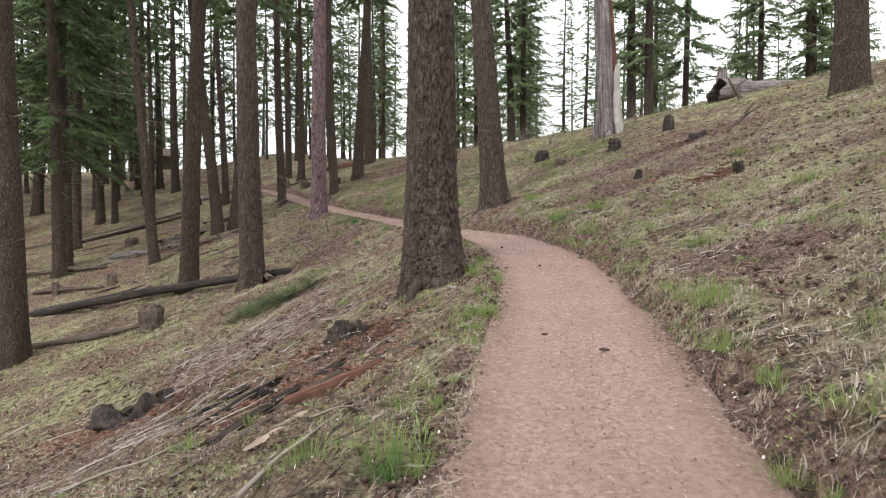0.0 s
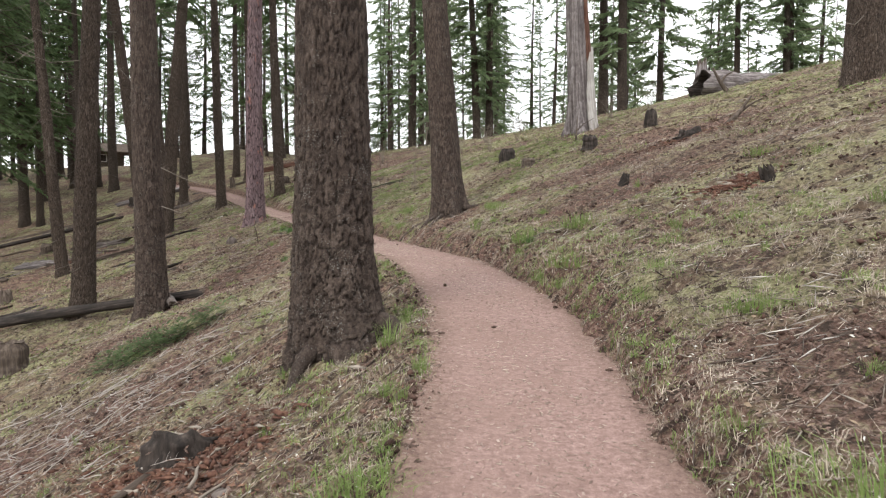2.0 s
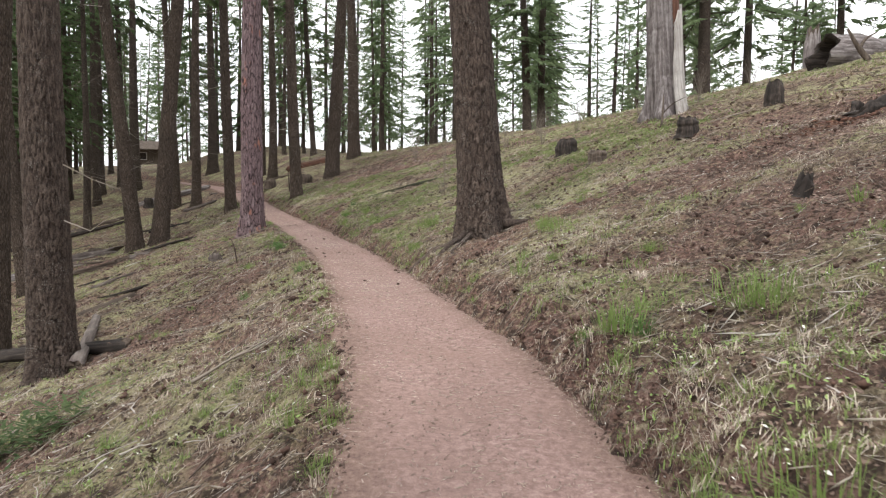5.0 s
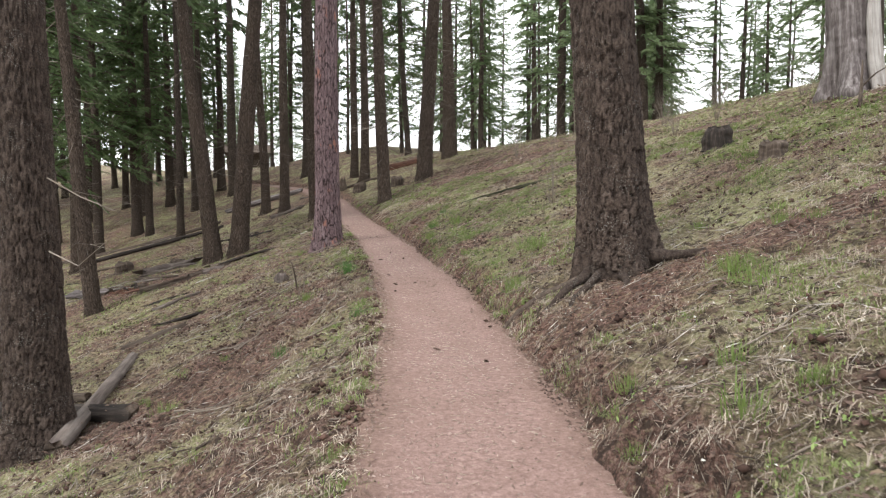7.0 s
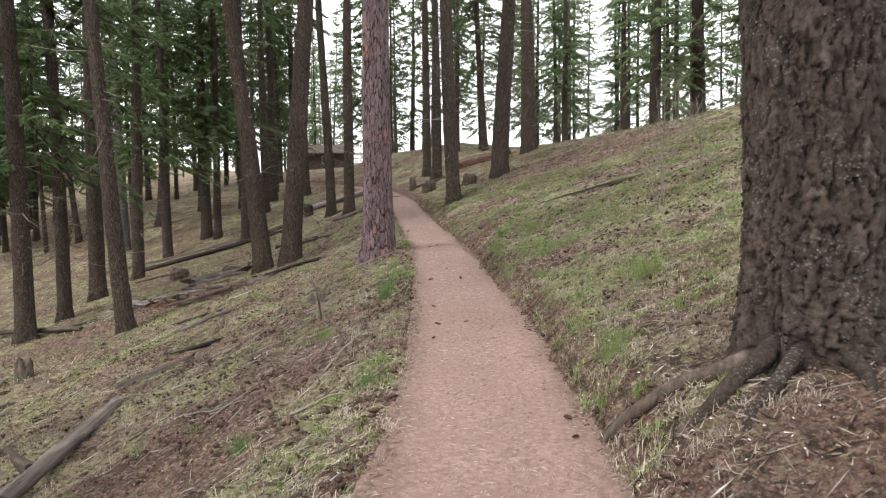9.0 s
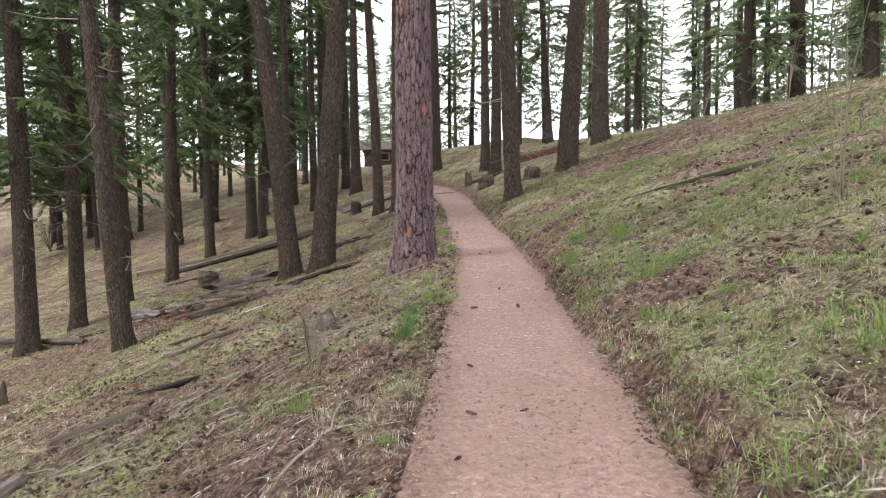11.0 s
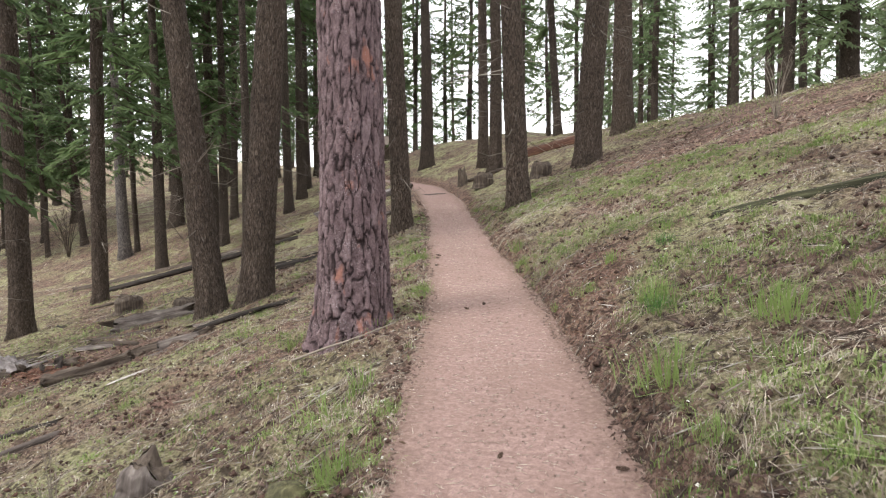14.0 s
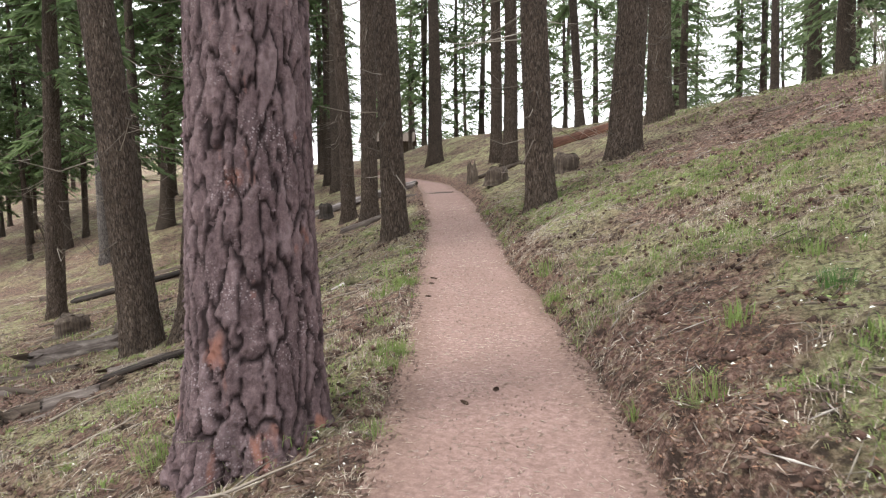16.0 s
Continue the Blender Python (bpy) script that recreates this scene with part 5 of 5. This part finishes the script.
hummocks("slope_moss", 6500, 6.0, 17, 2, 46, 0.050, 0.011, 0.11, 111, moss_green, "cushions of yellow-green moss further over the slope", "moss", 0.5, 0.8, 0.75, -0.12)
hummocks("bank_grass", 9000, E0 + 0.5, 8.0, 21, 37, 0.060, 0.0045, 0.035, 112, grass_green, "bright green grass spreading over the upper bank", "grass", 0.9, 0.65, 0.5, -0.10, 1.0)
hummocks("bank_moss", 8000, E0 + 0.5, 8.0, 20, 37, 0.034, 0.0050, 0.040, 113, moss_green, "cushions of pale green moss over the upper bank", "moss", 0.9, 0.8, 0.6, -0.12, 1.0)
straw("edge_straw", 30000, HALF - 0.18, HALF + 0.45, -1, 38, 0.07, 0.0018, 107, "dead grass and needles overhanging the trail edge", 1.0, -0.05, True)
straw("meadow_grass", 110000, 17, 48, 22, 62, 0.26, 0.010, 110, "pale dead grass in the open hollow beyond the wood", 1.0)
straw("slope_dry_grass", 150000, 6.5, 18, 2, 50, 0.14, 0.005, 104, "dead straw grass further over the slope", 1.2)


def tuft_mesh(seed, count, spread_out, tall):
    r = np.random.default_rng(seed)
    x, y = r.normal(0, spread_out, count), r.normal(0, spread_out, count)
    a, h, w = np.arctan2(y, x) + r.normal(0, 0.7, count), tall * r.uniform(0.3, 1.25, count), 0.0027 * r.uniform(0.6, 1.3, count)
    k = np.clip(0.25 + 0.45 * np.hypot(x, y) / spread_out + r.normal(0, 0.2, count), 0.05, 1.3)[:, None]
    out = np.stack([np.cos(a), np.sin(a), 0 * a], 1)
    side = np.stack([-np.sin(a), np.cos(a), 0 * a], 1) * w[:, None]
    up = np.array([[0, 0, 1.0]])
    p, h1 = np.stack([x, y, 0 * x - 0.02], 1), h[:, None]
    m, t = p + up * h1 * 0.6 + out * h1 * 0.22 * k, p + up * h1 * (1.02 - 0.3 * k) + out * h1 * 0.75 * k
    v = np.concatenate([np.stack([p - side, p + side, m + side * 0.7, m - side * 0.7, t], 1).reshape(-1, 3), [(0, 0, -0.06)]])
    i = np.arange(count)[:, None] * 5
    crown_root = np.concatenate([i + [1, 0], np.full((count, 1), 5 * count)], 1)
    return mesh_of("grass_tuft", v, np.concatenate([i + [0, 1, 2], i + [0, 2, 3], i + [3, 2, 4], crown_root]), False)


def tufts():
    meshes = [tuft_mesh(k, n, s, t) for k, (n, s, t) in enumerate(((110, 0.06, 0.16), (60, 0.04, 0.12), (170, 0.10, 0.18), (90, 0.08, 0.10), (50, 0.03, 0.18), (130, 0.12, 0.13)))]
    r = random.Random(7)
    spots = [(y, dx, 1.35) for y, dx in ((2.9, -0.92), (2.5, 1.15), (4.8, 1.05), (5.5, -0.85), (8.1, -1.02), (9.8, 0.95), (11.7, 1.0), (11.9, 1.25), (11.4, 1.7), (18.7, -0.92), (13.9, 1.1), (15.8, 2.2), (24.2, -0.95), (19.2, 1.6), (20.5, 1.8), (21.7, 1.3), (25.3, -1.05), (24.0, 1.5), (23.4, 1.6), (22.9, 1.3), (25.5, 1.7), (21.9, 1.1), (25.2, 1.9), (25.0, -1.1), (26.4, 1.3), (28.8, 2.2), (25.1, 1.0), (24.9, 1.5), (33.0, -1.0), (32.6, -1.1), (30.8, 0.9), (27.9, 1.35), (26.9, -1.3), (29.7, -1.0), (30.2, -1.1), (31.4, -1.0))]
    spots += [(r.uniform(0.5, 37), r.choice((-1, 1, 1)) * (0.86 + 3.6 * r.random() ** 1.6), r.uniform(0.55, 1.0)) for k in range(150)]
    spots += [(r.uniform(0.5, 37), r.choice((-1, -1, 1)) * r.uniform(0.70, 0.92), r.uniform(0.4, 0.8)) for k in range(110)]
    for k, (y, dx, s) in enumerate(spots):
        x = float(path_x(y)) + dx
        ob = part("grass_tuft", meshes[k % 6], grass_green)
        ob.matrix_world = pose(x, y, gz(x, y), 0, 0, r.uniform(0, 360)) @ Matrix.Diagonal((s, s, s, 1))
        tagged(ob, "bright green grass tuft on the bank above the trail" if dx > 0 else "bright green grass tuft below the trail edge", "grass", "grass tufts")


tufts()


def lush_tuft(x, y, size, seed):
    ob = part("grass_clump", tuft_mesh(seed, 150, 0.07, 0.22), lush_green)
    ob.matrix_world = pose(x, y, gz(x, y), 0, 0, seed * 50) @ Matrix.Diagonal((size, size, size, 1))
    tagged(ob, "lush dark green clump of broad grass at the trail edge", "grass", "lush grass clumps")


for k, (x, y, size) in enumerate(((-3.05, 22.35, 1.1), (-3.2, 22.75, 0.8), (-0.25, 2.75, 0.75), (-2.37, 17.95, 0.7), (-3.5, 23.5, 0.75), (-1.66, 18.65, 0.7), (-2.35, 28.2, 0.7), (-2.25, 26.15, 0.7), (2.15, 11.6, 0.6), (1.9, 11.85, 0.55))):
    lush_tuft(x, y, size, 70 + k)


def mossy_stone(x, y, size, seed):
    th, ph = np.meshgrid(np.linspace(0, 2 * math.pi, 26, endpoint=False), np.linspace(0.02, math.pi - 0.02, 15))
    rad = size * (1 + 0.5 * (vnoise(th / 6.2832 * 6, ph * 2.4, seed, 6) - 0.5) + 0.25 * (vnoise(th / 6.2832 * 18, ph * 7, seed + 1, 18) - 0.5))
    v = np.stack([rad * np.sin(ph) * np.cos(th), rad * np.sin(ph) * np.sin(th), 0.7 * rad * np.cos(ph)], -1).reshape(-1, 3)
    ob = part("mossy_stone", mesh_of("mossy_stone", v, grid_faces(15, 26, True)[:, ::-1]), moss_wood)
    ob.location = (x, y, gz(x, y) + 0.25 * size)
    tagged(ob, "small stone grown over with dark green moss", "stone")


mossy_stone(-3.85, 24.05, 0.11, 3)
mossy_stone(-7.6, 31.6, 0.12, 4)


def wood_slab(x, y, length, width, turn, mat, label, seed):
    """A split, splintered piece of wood lying on the slope."""
    r = np.random.default_rng(seed)
    n = 9
    f = np.linspace(-0.5, 0.5, n)
    half = width / 2 * (1 - 0.75 * np.abs(f * 2) ** 3) * r.uniform(0.75, 1.2, n)
    rings = []
    for k in range(n):
        side, thick = half[k], width * 0.16 * (1 - 0.5 * abs(2 * f[k]))
        mid = r.normal(0, width * 0.05)
        rings.append([(f[k] * length, mid - side, 0.0), (f[k] * length, mid - side * 0.5, thick * r.uniform(0.8, 1.5)), (f[k] * length, mid + side * 0.4, thick * r.uniform(0.8, 1.7)), (f[k] * length, mid + side, 0.2 * thick), (f[k] * length, mid, -thick)])
    ends = [np.repeat(np.mean(rings[k], 0)[None], 5, 0) for k in (0, -1)]
    v = np.concatenate([ends[0], np.array(rings).reshape(-1, 3), ends[1]])[:, [1, 2, 0]]
    ob = part("wood_slab", mesh_of("wood_slab", v, grid_faces(n + 2, 5, True), False), mat)
    ob.matrix_world = slope_pose(x, y, turn, width * 0.12) @ Matrix(((0, 0, 1, 0), (1, 0, 0, 0), (0, 1, 0, 0), (0, 0, 0, 1)))
    tagged(ob, label, "wood", "split pieces of wood")


SPLIT = "pale split piece of rotten wood on the slope"
for k, (x, y, ln, w, a, mat) in enumerate(((-1.25, 4.4, 0.30, 0.11, 25, split_wood), (-1.05, 4.65, 0.26, 0.09, 5, split_wood), (-0.42, 5.05, 0.22, 0.07, 20, split_wood), (-0.75, 6.2, 0.24, 0.09, 100, split_wood), (-0.55, 6.6, 0.35, 0.10, 5, log_wood), (-1.6, 4.6, 0.8, 0.12, 35, old_wood), (-1.9, 5.2, 0.7, 0.10, 40, char_wood), (-4.9, 24.0, 0.40, 0.04, 62, pale_wood), (-5.1, 23.7, 0.42, 0.025, 50, split_wood), (-13.6, 28.7, 0.7, 0.2, 20, split_wood), (-13.2, 28.9, 0.7, 0.16, 10, snag_wood), (-14.2, 29.2, 0.8, 0.2, 30, snag_wood), (-11.9, 28.4, 0.9, 0.18, 15, red_rot), (-12.4, 29.6, 1.1, 0.2, 10, log_wood), (-9.8, 28.7, 0.9, 0.10, 25, log_wood), (-9.2, 27.6, 0.6, 0.07, 60, pale_wood), (-15.4, 29.3, 0.6, 0.16, 15, split_wood), (-7.9, 31.8, 0.35, 0.12, 30, pale_wood))):
    wood_slab(x, y, ln, w, a, mat, SPLIT if mat in (pale_wood, split_wood) else "dark split piece of rotten wood on the slope", 300 + k)


def dead_stalk(x, y, top, rad, label):
    p = np.array([(0, 0, -0.04), (top[0] * 0.25, top[1] * 0.25, top[2] * 0.5), (top[0] * 0.6, top[1] * 0.6, top[2] * 0.95), (top[0], top[1], top[2])])
    ob = part("dead_stalk", mesh_of("dead_stalk", *tube(p, [rad, rad * 0.9, rad * 0.7, rad * 0.4], 8, 0.2, 3)), old_wood)
    ob.location = (x, y, gz(x, y))
    tagged(ob, label, "branch")


dead_stalk(-3.95, 22.05, (-0.2, 0.05, 0.52), 0.016, "bent dead stalk standing below the trail")


def litter(name, count, lo, hi, y0, y1, size, seed, mat, label, power=1.2):
    x, y, r = scatter(count, lo, hi, y0, y1, seed, power)
    keep = patchy(x, y, 1.1, seed, -0.08)
    x, y = x[keep], y[keep]
    n = len(x)
    p = np.stack([x, y, ground_z(x, y) + 0.012], 1)
    a, s = r.uniform(0, 2 * math.pi, n), size * r.uniform(0.4, 1.4, n)
    u = np.stack([np.cos(a), np.sin(a), r.normal(0, 0.35, n)], 1) * s[:, None]
    w = np.stack([-np.sin(a), np.cos(a), r.normal(0, 0.35, n)], 1) * (s * r.uniform(0.12, 0.45, n))[:, None]
    v = np.stack([p - u, p - w + [0, 0, 0.006], p + u, p + w], 1).reshape(-1, 3)
    return tagged(part(name, mesh_of(name, v, np.arange(4 * n).reshape(-1, 4), False), mat), label, "leaf litter", kind="stuff")


litter("leaf_litter", 45000, E0 - 0.04, 6.5, -1, 37, 0.018, 121, litter_mat, "brown fallen leaves and bark flakes on the slope")


def herbs(name, count, lo, hi, y0, y1, size, seed, label):
    """Low leafy plants: small raised leaves in clumps."""
    x, y, r = scatter(count, lo, hi, y0, y1, seed, 1.15, 0.72)
    keep = patchy(x, y, 0.6, 83, 0.0) & patchy(x, y, 3.2, 85, 0.02) & (bareness(x, y) < 0.45)
    x, y = x[keep], y[keep]
    n = len(x)
    p = np.stack([x, y, ground_z(x, y) + 0.012 + 0.035 * r.random(n)], 1)
    a, s = r.uniform(0, 2 * math.pi, n), size * r.uniform(0.5, 1.4, n)
    u = np.stack([np.cos(a), np.sin(a), r.normal(0.3, 0.3, n)], 1) * s[:, None]
    w = np.stack([-np.sin(a), np.cos(a), r.normal(0, 0.3, n)], 1) * (s * 0.42)[:, None]
    v = np.stack([p - u, p - w, p + u, p + w], 1).reshape(-1, 3)
    tagged(part(name, mesh_of(name, v, np.arange(4 * n).reshape(-1, 4), False), herb_green), label, "low plants", kind="stuff")


herbs("low_herbs", 190000, E0 + 0.1, 8.5, -1, 40, 0.013, 161, "low leafy green plants spreading over the slope")
herbs("slope_herbs", 60000, 8.0, 18, 2, 50, 0.035, 162, "low leafy green plants further up the slope")
litter("slope_litter", 40000, 6.0, 18, 2, 50, 0.06, 122, litter_mat, "brown litter further over the slope")


def twigs(name, count, lo, hi, y0, y1, length, radius, seed, label, mat=None, power=1.2, keepcut=-0.3):
    x, y, r = scatter(count, lo, hi, y0, y1, seed, power)
    keep = patchy(x, y, 0.6, seed, keepcut)
    x, y = x[keep], y[keep]
    n = len(x)
    a, ln = r.uniform(0, 2 * math.pi, n), length * r.uniform(0.3, 1.3, n)
    ex, ey = x + ln * np.cos(a), y + ln * np.sin(a)
    off = np.abs(ex - path_x(ey)) < HALF
    ex[off], ey[off] = x[off] + 0.1 * np.cos(a[off]), y[off] + 0.1 * np.sin(a[off])
    s = np.stack([x, y, ground_z(x, y) + 0.012], 1)
    e = np.stack([ex, ey, ground_z(ex, ey) + 0.02], 1)
    rad = radius * r.uniform(0.5, 1.4, n)
    v, f = slivers(s, e, rad * 0.9)
    return tagged(part(name, mesh_of(name, v, f), mat or twig_mat), label, "twigs", kind="stuff")


twigs("fallen_twigs", 15000, E0, 7, -1, 38, 0.24, 0.0045, 131, "thin fallen twigs scattered over the needles")
twigs("dark_twigs", 9000, E0 + 0.1, 7, -1, 38, 0.20, 0.009, 134, "dark rotting sticks and bark strips scattered over the slope", dark_stick, 1.2, 0.0)
twigs("pale_twigs", 5000, E0 + 0.2, 7, -1, 38, 0.26, 0.005, 135, "thin bleached twigs scattered over the slope", bleached_mat, 1.1, 0.0)
twigs("slope_branches", 900, 6, 18, 4, 50, 0.9, 0.018, 133, "dead branches further over the slope")


def chips(name, cx, cy, wx, wy, count, seed, label, big=1.0, mat=None):
    """A spill of bark chips and dark clods round a place."""
    r = np.random.default_rng(seed)
    count = int(count * 1.1)
    x, y = cx + r.normal(0, wx, count), cy + r.normal(0, wy, count)
    keep = np.abs(x - path_x(y)) > HALF - 0.06
    x, y = x[keep], y[keep]
    n = len(x)
    p = np.stack([x, y, ground_z(x, y) + 0.006], 1)
    d = np.clip(r.normal(0, 1, (n, 3)), -1.6, 1.6) * [0.014, 0.014, 0.008] * big
    rad = 0.0062 * big * r.uniform(0.4, 1.5, n)
    v, f = slivers(p - d, p + d, rad)
    return tagged(part(name, mesh_of(name, v, f, False), mat or chip_mat), label, "bark chips", kind="stuff")


def edge_chips():
    r = np.random.default_rng(44)
    n = 52000
    y = r.uniform(-1, 38, n)
    side = np.where(r.random(n) < 0.4, -1.0, 1.0)
    dx = side * (HALF - 0.07 + 0.16 * fbm(y * 2.1, side * 9, 3, 49) + np.abs(r.normal(0, 0.30, n)) + 2.6 * r.random(n) ** 5)
    keep = fbm(y * 0.7, side * 5 + dx * 0.8, 3, 47) > -0.10
    y, dx = y[keep], dx[keep]
    x = path_x(y) + dx
    n = len(x)
    p = np.stack([x, y, np.maximum(ground_z(x, y), trail_z(x, y)) + 0.003], 1)
    d = r.normal(0, 1, (n, 3)) * [0.014, 0.014, 0.006]
    rad = 0.006 * r.uniform(0.4, 1.6, n)
    v, f = slivers(p - d, p + d, rad)
    tagged(part("trail_edge_litter", mesh_of("trail_edge_litter", v, f, False), edge_mat), "dark crumbled bark and needles along the trail edge", "leaf litter", kind="stuff")


edge_chips()
def clods():
    """Dark clods, cone scales and bark lumps strewn over both slopes in drifts."""
    x, y, r = scatter(100000, E0, 7.5, -1, 38, 151, 1.3, 0.38)
    keep = (patchy(x, y, 1.3, 153, -0.02) & (clump(x, y) < r.uniform(0.38, 0.62, len(x)))) | (bareness(x, y) > r.uniform(0.4, 1.4, len(x)))
    x, y = x[keep], y[keep]
    n = len(x)
    p = np.stack([x, y, ground_z(x, y) + 0.016], 1)
    big = (0.35 + r.random(n) ** 2)[:, None]
    d = np.clip(r.normal(0, 1, (n, 3)), -1.5, 1.5) * [0.013, 0.013, 0.008] * big
    v, f = slivers(p - d, p + d, 0.010 * big[:, 0])
    tagged(part("slope_clods", mesh_of("slope_clods", v, f), edge_mat), "dark clods and bark lumps strewn over the slope", "leaf litter", kind="stuff")


clods()


def lumps():
    """Lumps of rotten bark, cones and turned earth, each a rough little body, lying between the hummocks."""
    x, y, r = scatter(60000, E0 + 0.05, 8.0, -1, 40, 171, 1.25, 0.40)
    keep = (clump(x, y) < r.uniform(0.32, 0.56, len(x))) & patchy(x, y, 0.9, 173, -0.07)
    x, y = x[keep], y[keep]
    n = len(x)
    s = 0.034 * r.uniform(0.40, 1.0, n) ** 1.6
    a = r.uniform(0, 6.283, n)
    c = np.stack([x, y, ground_z(x, y) + 0.35 * s + 0.012], 1)
    corners = []
    for k, (lx, ly, lz) in enumerate(((1.1, 0, 0.1), (0.2, 0.8, 0.1), (-1.0, 0.2, 0), (0.1, -0.8, 0.1), (0.1, 0.1, 0.8), (0, 0, -0.8))):
        j = r.uniform(0.55, 1.35, (n, 3))
        px, py, pz = lx * j[:, 0] + r.normal(0, 0.15, n), ly * j[:, 1] + r.normal(0, 0.15, n), lz * j[:, 2]
        corners.append(c + np.stack([px * np.cos(a) - py * np.sin(a), px * np.sin(a) + py * np.cos(a), pz], 1) * s[:, None])
    f = np.array([(0, 1, 4), (1, 2, 4), (2, 3, 4), (3, 0, 4), (1, 0, 5), (2, 1, 5), (3, 2, 5), (0, 3, 5)])
    v = np.stack(corners, 1).reshape(-1, 3)
    tagged(part("bark_lumps", mesh_of("bark_lumps", v, (np.arange(n)[:, None, None] * 6 + f[None]).reshape(-1, 3)), lump_mat), "dark lumps of rotten bark and earth between the hummocks", "bark", kind="stuff")


lumps()
chips("needle_mound", -2.2, 37.0, 2.6, 2.2, 14000, 1, "brown needle duff and cones on the mound", 1.5)
chips("bare_bank", 2.7, 5.8, 0.6, 1.0, 4500, 2, "bare dark soil and chips on the bank", 0.7)
chips("bare_bank", 3.8, 13.2, 1.1, 1.0, 5000, 3, "bare dark soil and chips on the bank", 1.2)
chips("bare_bank", -3.0, 27.0, 0.28, 1.0, 5000, 4, "bare dark soil and crumbs on the bank", 0.55, red_crumb)
chips("root_duff", 1.8, 16.6, 0.8, 0.6, 4200, 5, "reddish needle duff around the roots", 0.5, red_crumb)
chips("rotten_duff", -2.2, 7.0, 1.1, 1.1, 7000, 6, "red rotten wood crumbs below the trail", 1.2, red_crumb)
chips("rotten_duff", -4.8, 8.6, 0.45, 0.3, 1600, 12, "orange-red rotten wood crumbs around a hollow stump", 1.6, red_crumb)
chips("rotten_duff", -0.75, 5.6, 0.35, 0.5, 2200, 13, "orange-red rotten wood crumbs below the trail edge", 1.2, red_crumb)
chips("rotten_duff", 6.5, 16.4, 0.5, 0.3, 1500, 14, "orange-red rotten wood crumbs on the bank", 1.4, red_crumb)
chips("slope_duff", -3.9, 7.6, 0.9, 0.8, 7000, 16, "dark crumbled bark around a hollow stump", 1.3)
chips("slope_duff", -1.9, 5.6, 0.9, 0.9, 9000, 15, "dark crumbled bark and soil below the trail", 1.2)
chips("slope_duff", -3.6, 18.5, 1.3, 2.2, 6000, 7, "dark needle duff below the trail", 1.2)
chips("slope_duff", -11.6, 29.0, 1.8, 0.7, 4000, 8, "dark rotten crumbs on the slope", 1.6)
chips("slope_duff", 5.2, 15.8, 1.6, 0.9, 4000, 10, "dark needle duff on the hillside", 1.6)
chips("slope_duff", -6.5, 23.5, 2.0, 2.4, 5000, 11, "dark needle duff below the trail", 1.4)
chips("slope_duff", 7.2, 18.5, 1.8, 2.2, 4500, 9, "dark needle duff on the hillside", 1.7)
litter("pale_flecks", 20000, E0, 7, 0, 37, 0.011, 141, pale_fleck, "tiny pale petals and leaf flecks in the grass")


def trail_grit():
    r = np.random.default_rng(15)
    n = 16000
    y = r.uniform(-1, 38, n)
    dx = np.clip(r.normal(0, 0.38, n), -0.66, 0.66)
    x = path_x(y) + dx
    z = trail_z(x, y) + 0.002
    p = np.stack([x, y, z], 1)
    s = 0.0045 * r.uniform(0.4, 1.8, n) ** 1.4
    d = r.normal(0, 1, (n, 3)) * [1, 1, 0.3] * s[:, None]
    v, f = slivers(p - d, p + d, s)
    tagged(part("trail_grit", mesh_of("trail_grit", v, f, False), grit_mat), "small stones and crumbs of earth on the trail", "gravel", kind="stuff")


trail_grit()


def trail_litter():
    r = np.random.default_rng(5)
    n = 13000
    y = r.uniform(0, 40, n)
    dx = np.clip(r.normal(0, 0.40, n), -0.64, 0.64)
    x = path_x(y) + dx
    a, ln = r.uniform(0, 2 * math.pi, n), r.uniform(0.02, 0.075, n)
    z = trail_z(x, y) + 0.004
    s = np.stack([x, y, z], 1)
    e = s + np.stack([ln * np.cos(a), ln * np.sin(a), np.zeros(n)], 1)
    v, f = slivers(s, e, 0.0018)
    tagged(part("trail_needles", mesh_of("trail_needles", v, f), grass_dry), "dry pine needles strewn on the trail", "needles", kind="stuff")


trail_litter()


def cone_mesh(seed):
    r = np.random.default_rng(seed)
    verts, faces = [], []
    for k in range(9):
        t = k / 8
        rad = 0.019 * math.sin(math.pi * (0.15 + 0.8 * t)) + 0.004
        for j in range(6):
            a = 2 * math.pi * (j + 0.5 * (k % 2)) / 6
            c, s = math.cos(a), math.sin(a)
            b = len(verts)
            z = t * 0.075 - 0.035
            verts += [(z, c * rad * 0.4 - s * 0.007, s * rad * 0.4 + c * 0.007), (z, c * rad * 0.4 + s * 0.007, s * rad * 0.4 - c * 0.007), (z + 0.012, c * rad, s * rad)]
            faces.append((b, b + 1, b + 2))
    return mesh_of("pine_cone", np.array(verts), np.array(faces), False)


def cones():
    meshes = [cone_mesh(k) for k in range(3)]
    r = random.Random(9)
    for k in range(130):
        y = r.uniform(1.5, 34)
        on = k < 24
        dx = r.uniform(-0.6, 0.6) if on else r.choice((-1, 1)) * r.uniform(0.8, 3.5)
        x = float(path_x(y)) + dx
        z = float(path_z(y)) + 0.02 if on else gz(x, y) + 0.025
        ob = part("pine_cone", meshes[k % 3], cone_mat)
        ob.matrix_world = pose(x, y, z, r.uniform(0, 360), r.uniform(-15, 15), r.uniform(0, 360)) @ Matrix.Scale(r.uniform(0.6, 0.95), 4)
        tagged(ob, "small dark fallen cone lying on the trail" if on else "small dark fallen cone among the needles", "pine cone", "fallen cones")


cones()
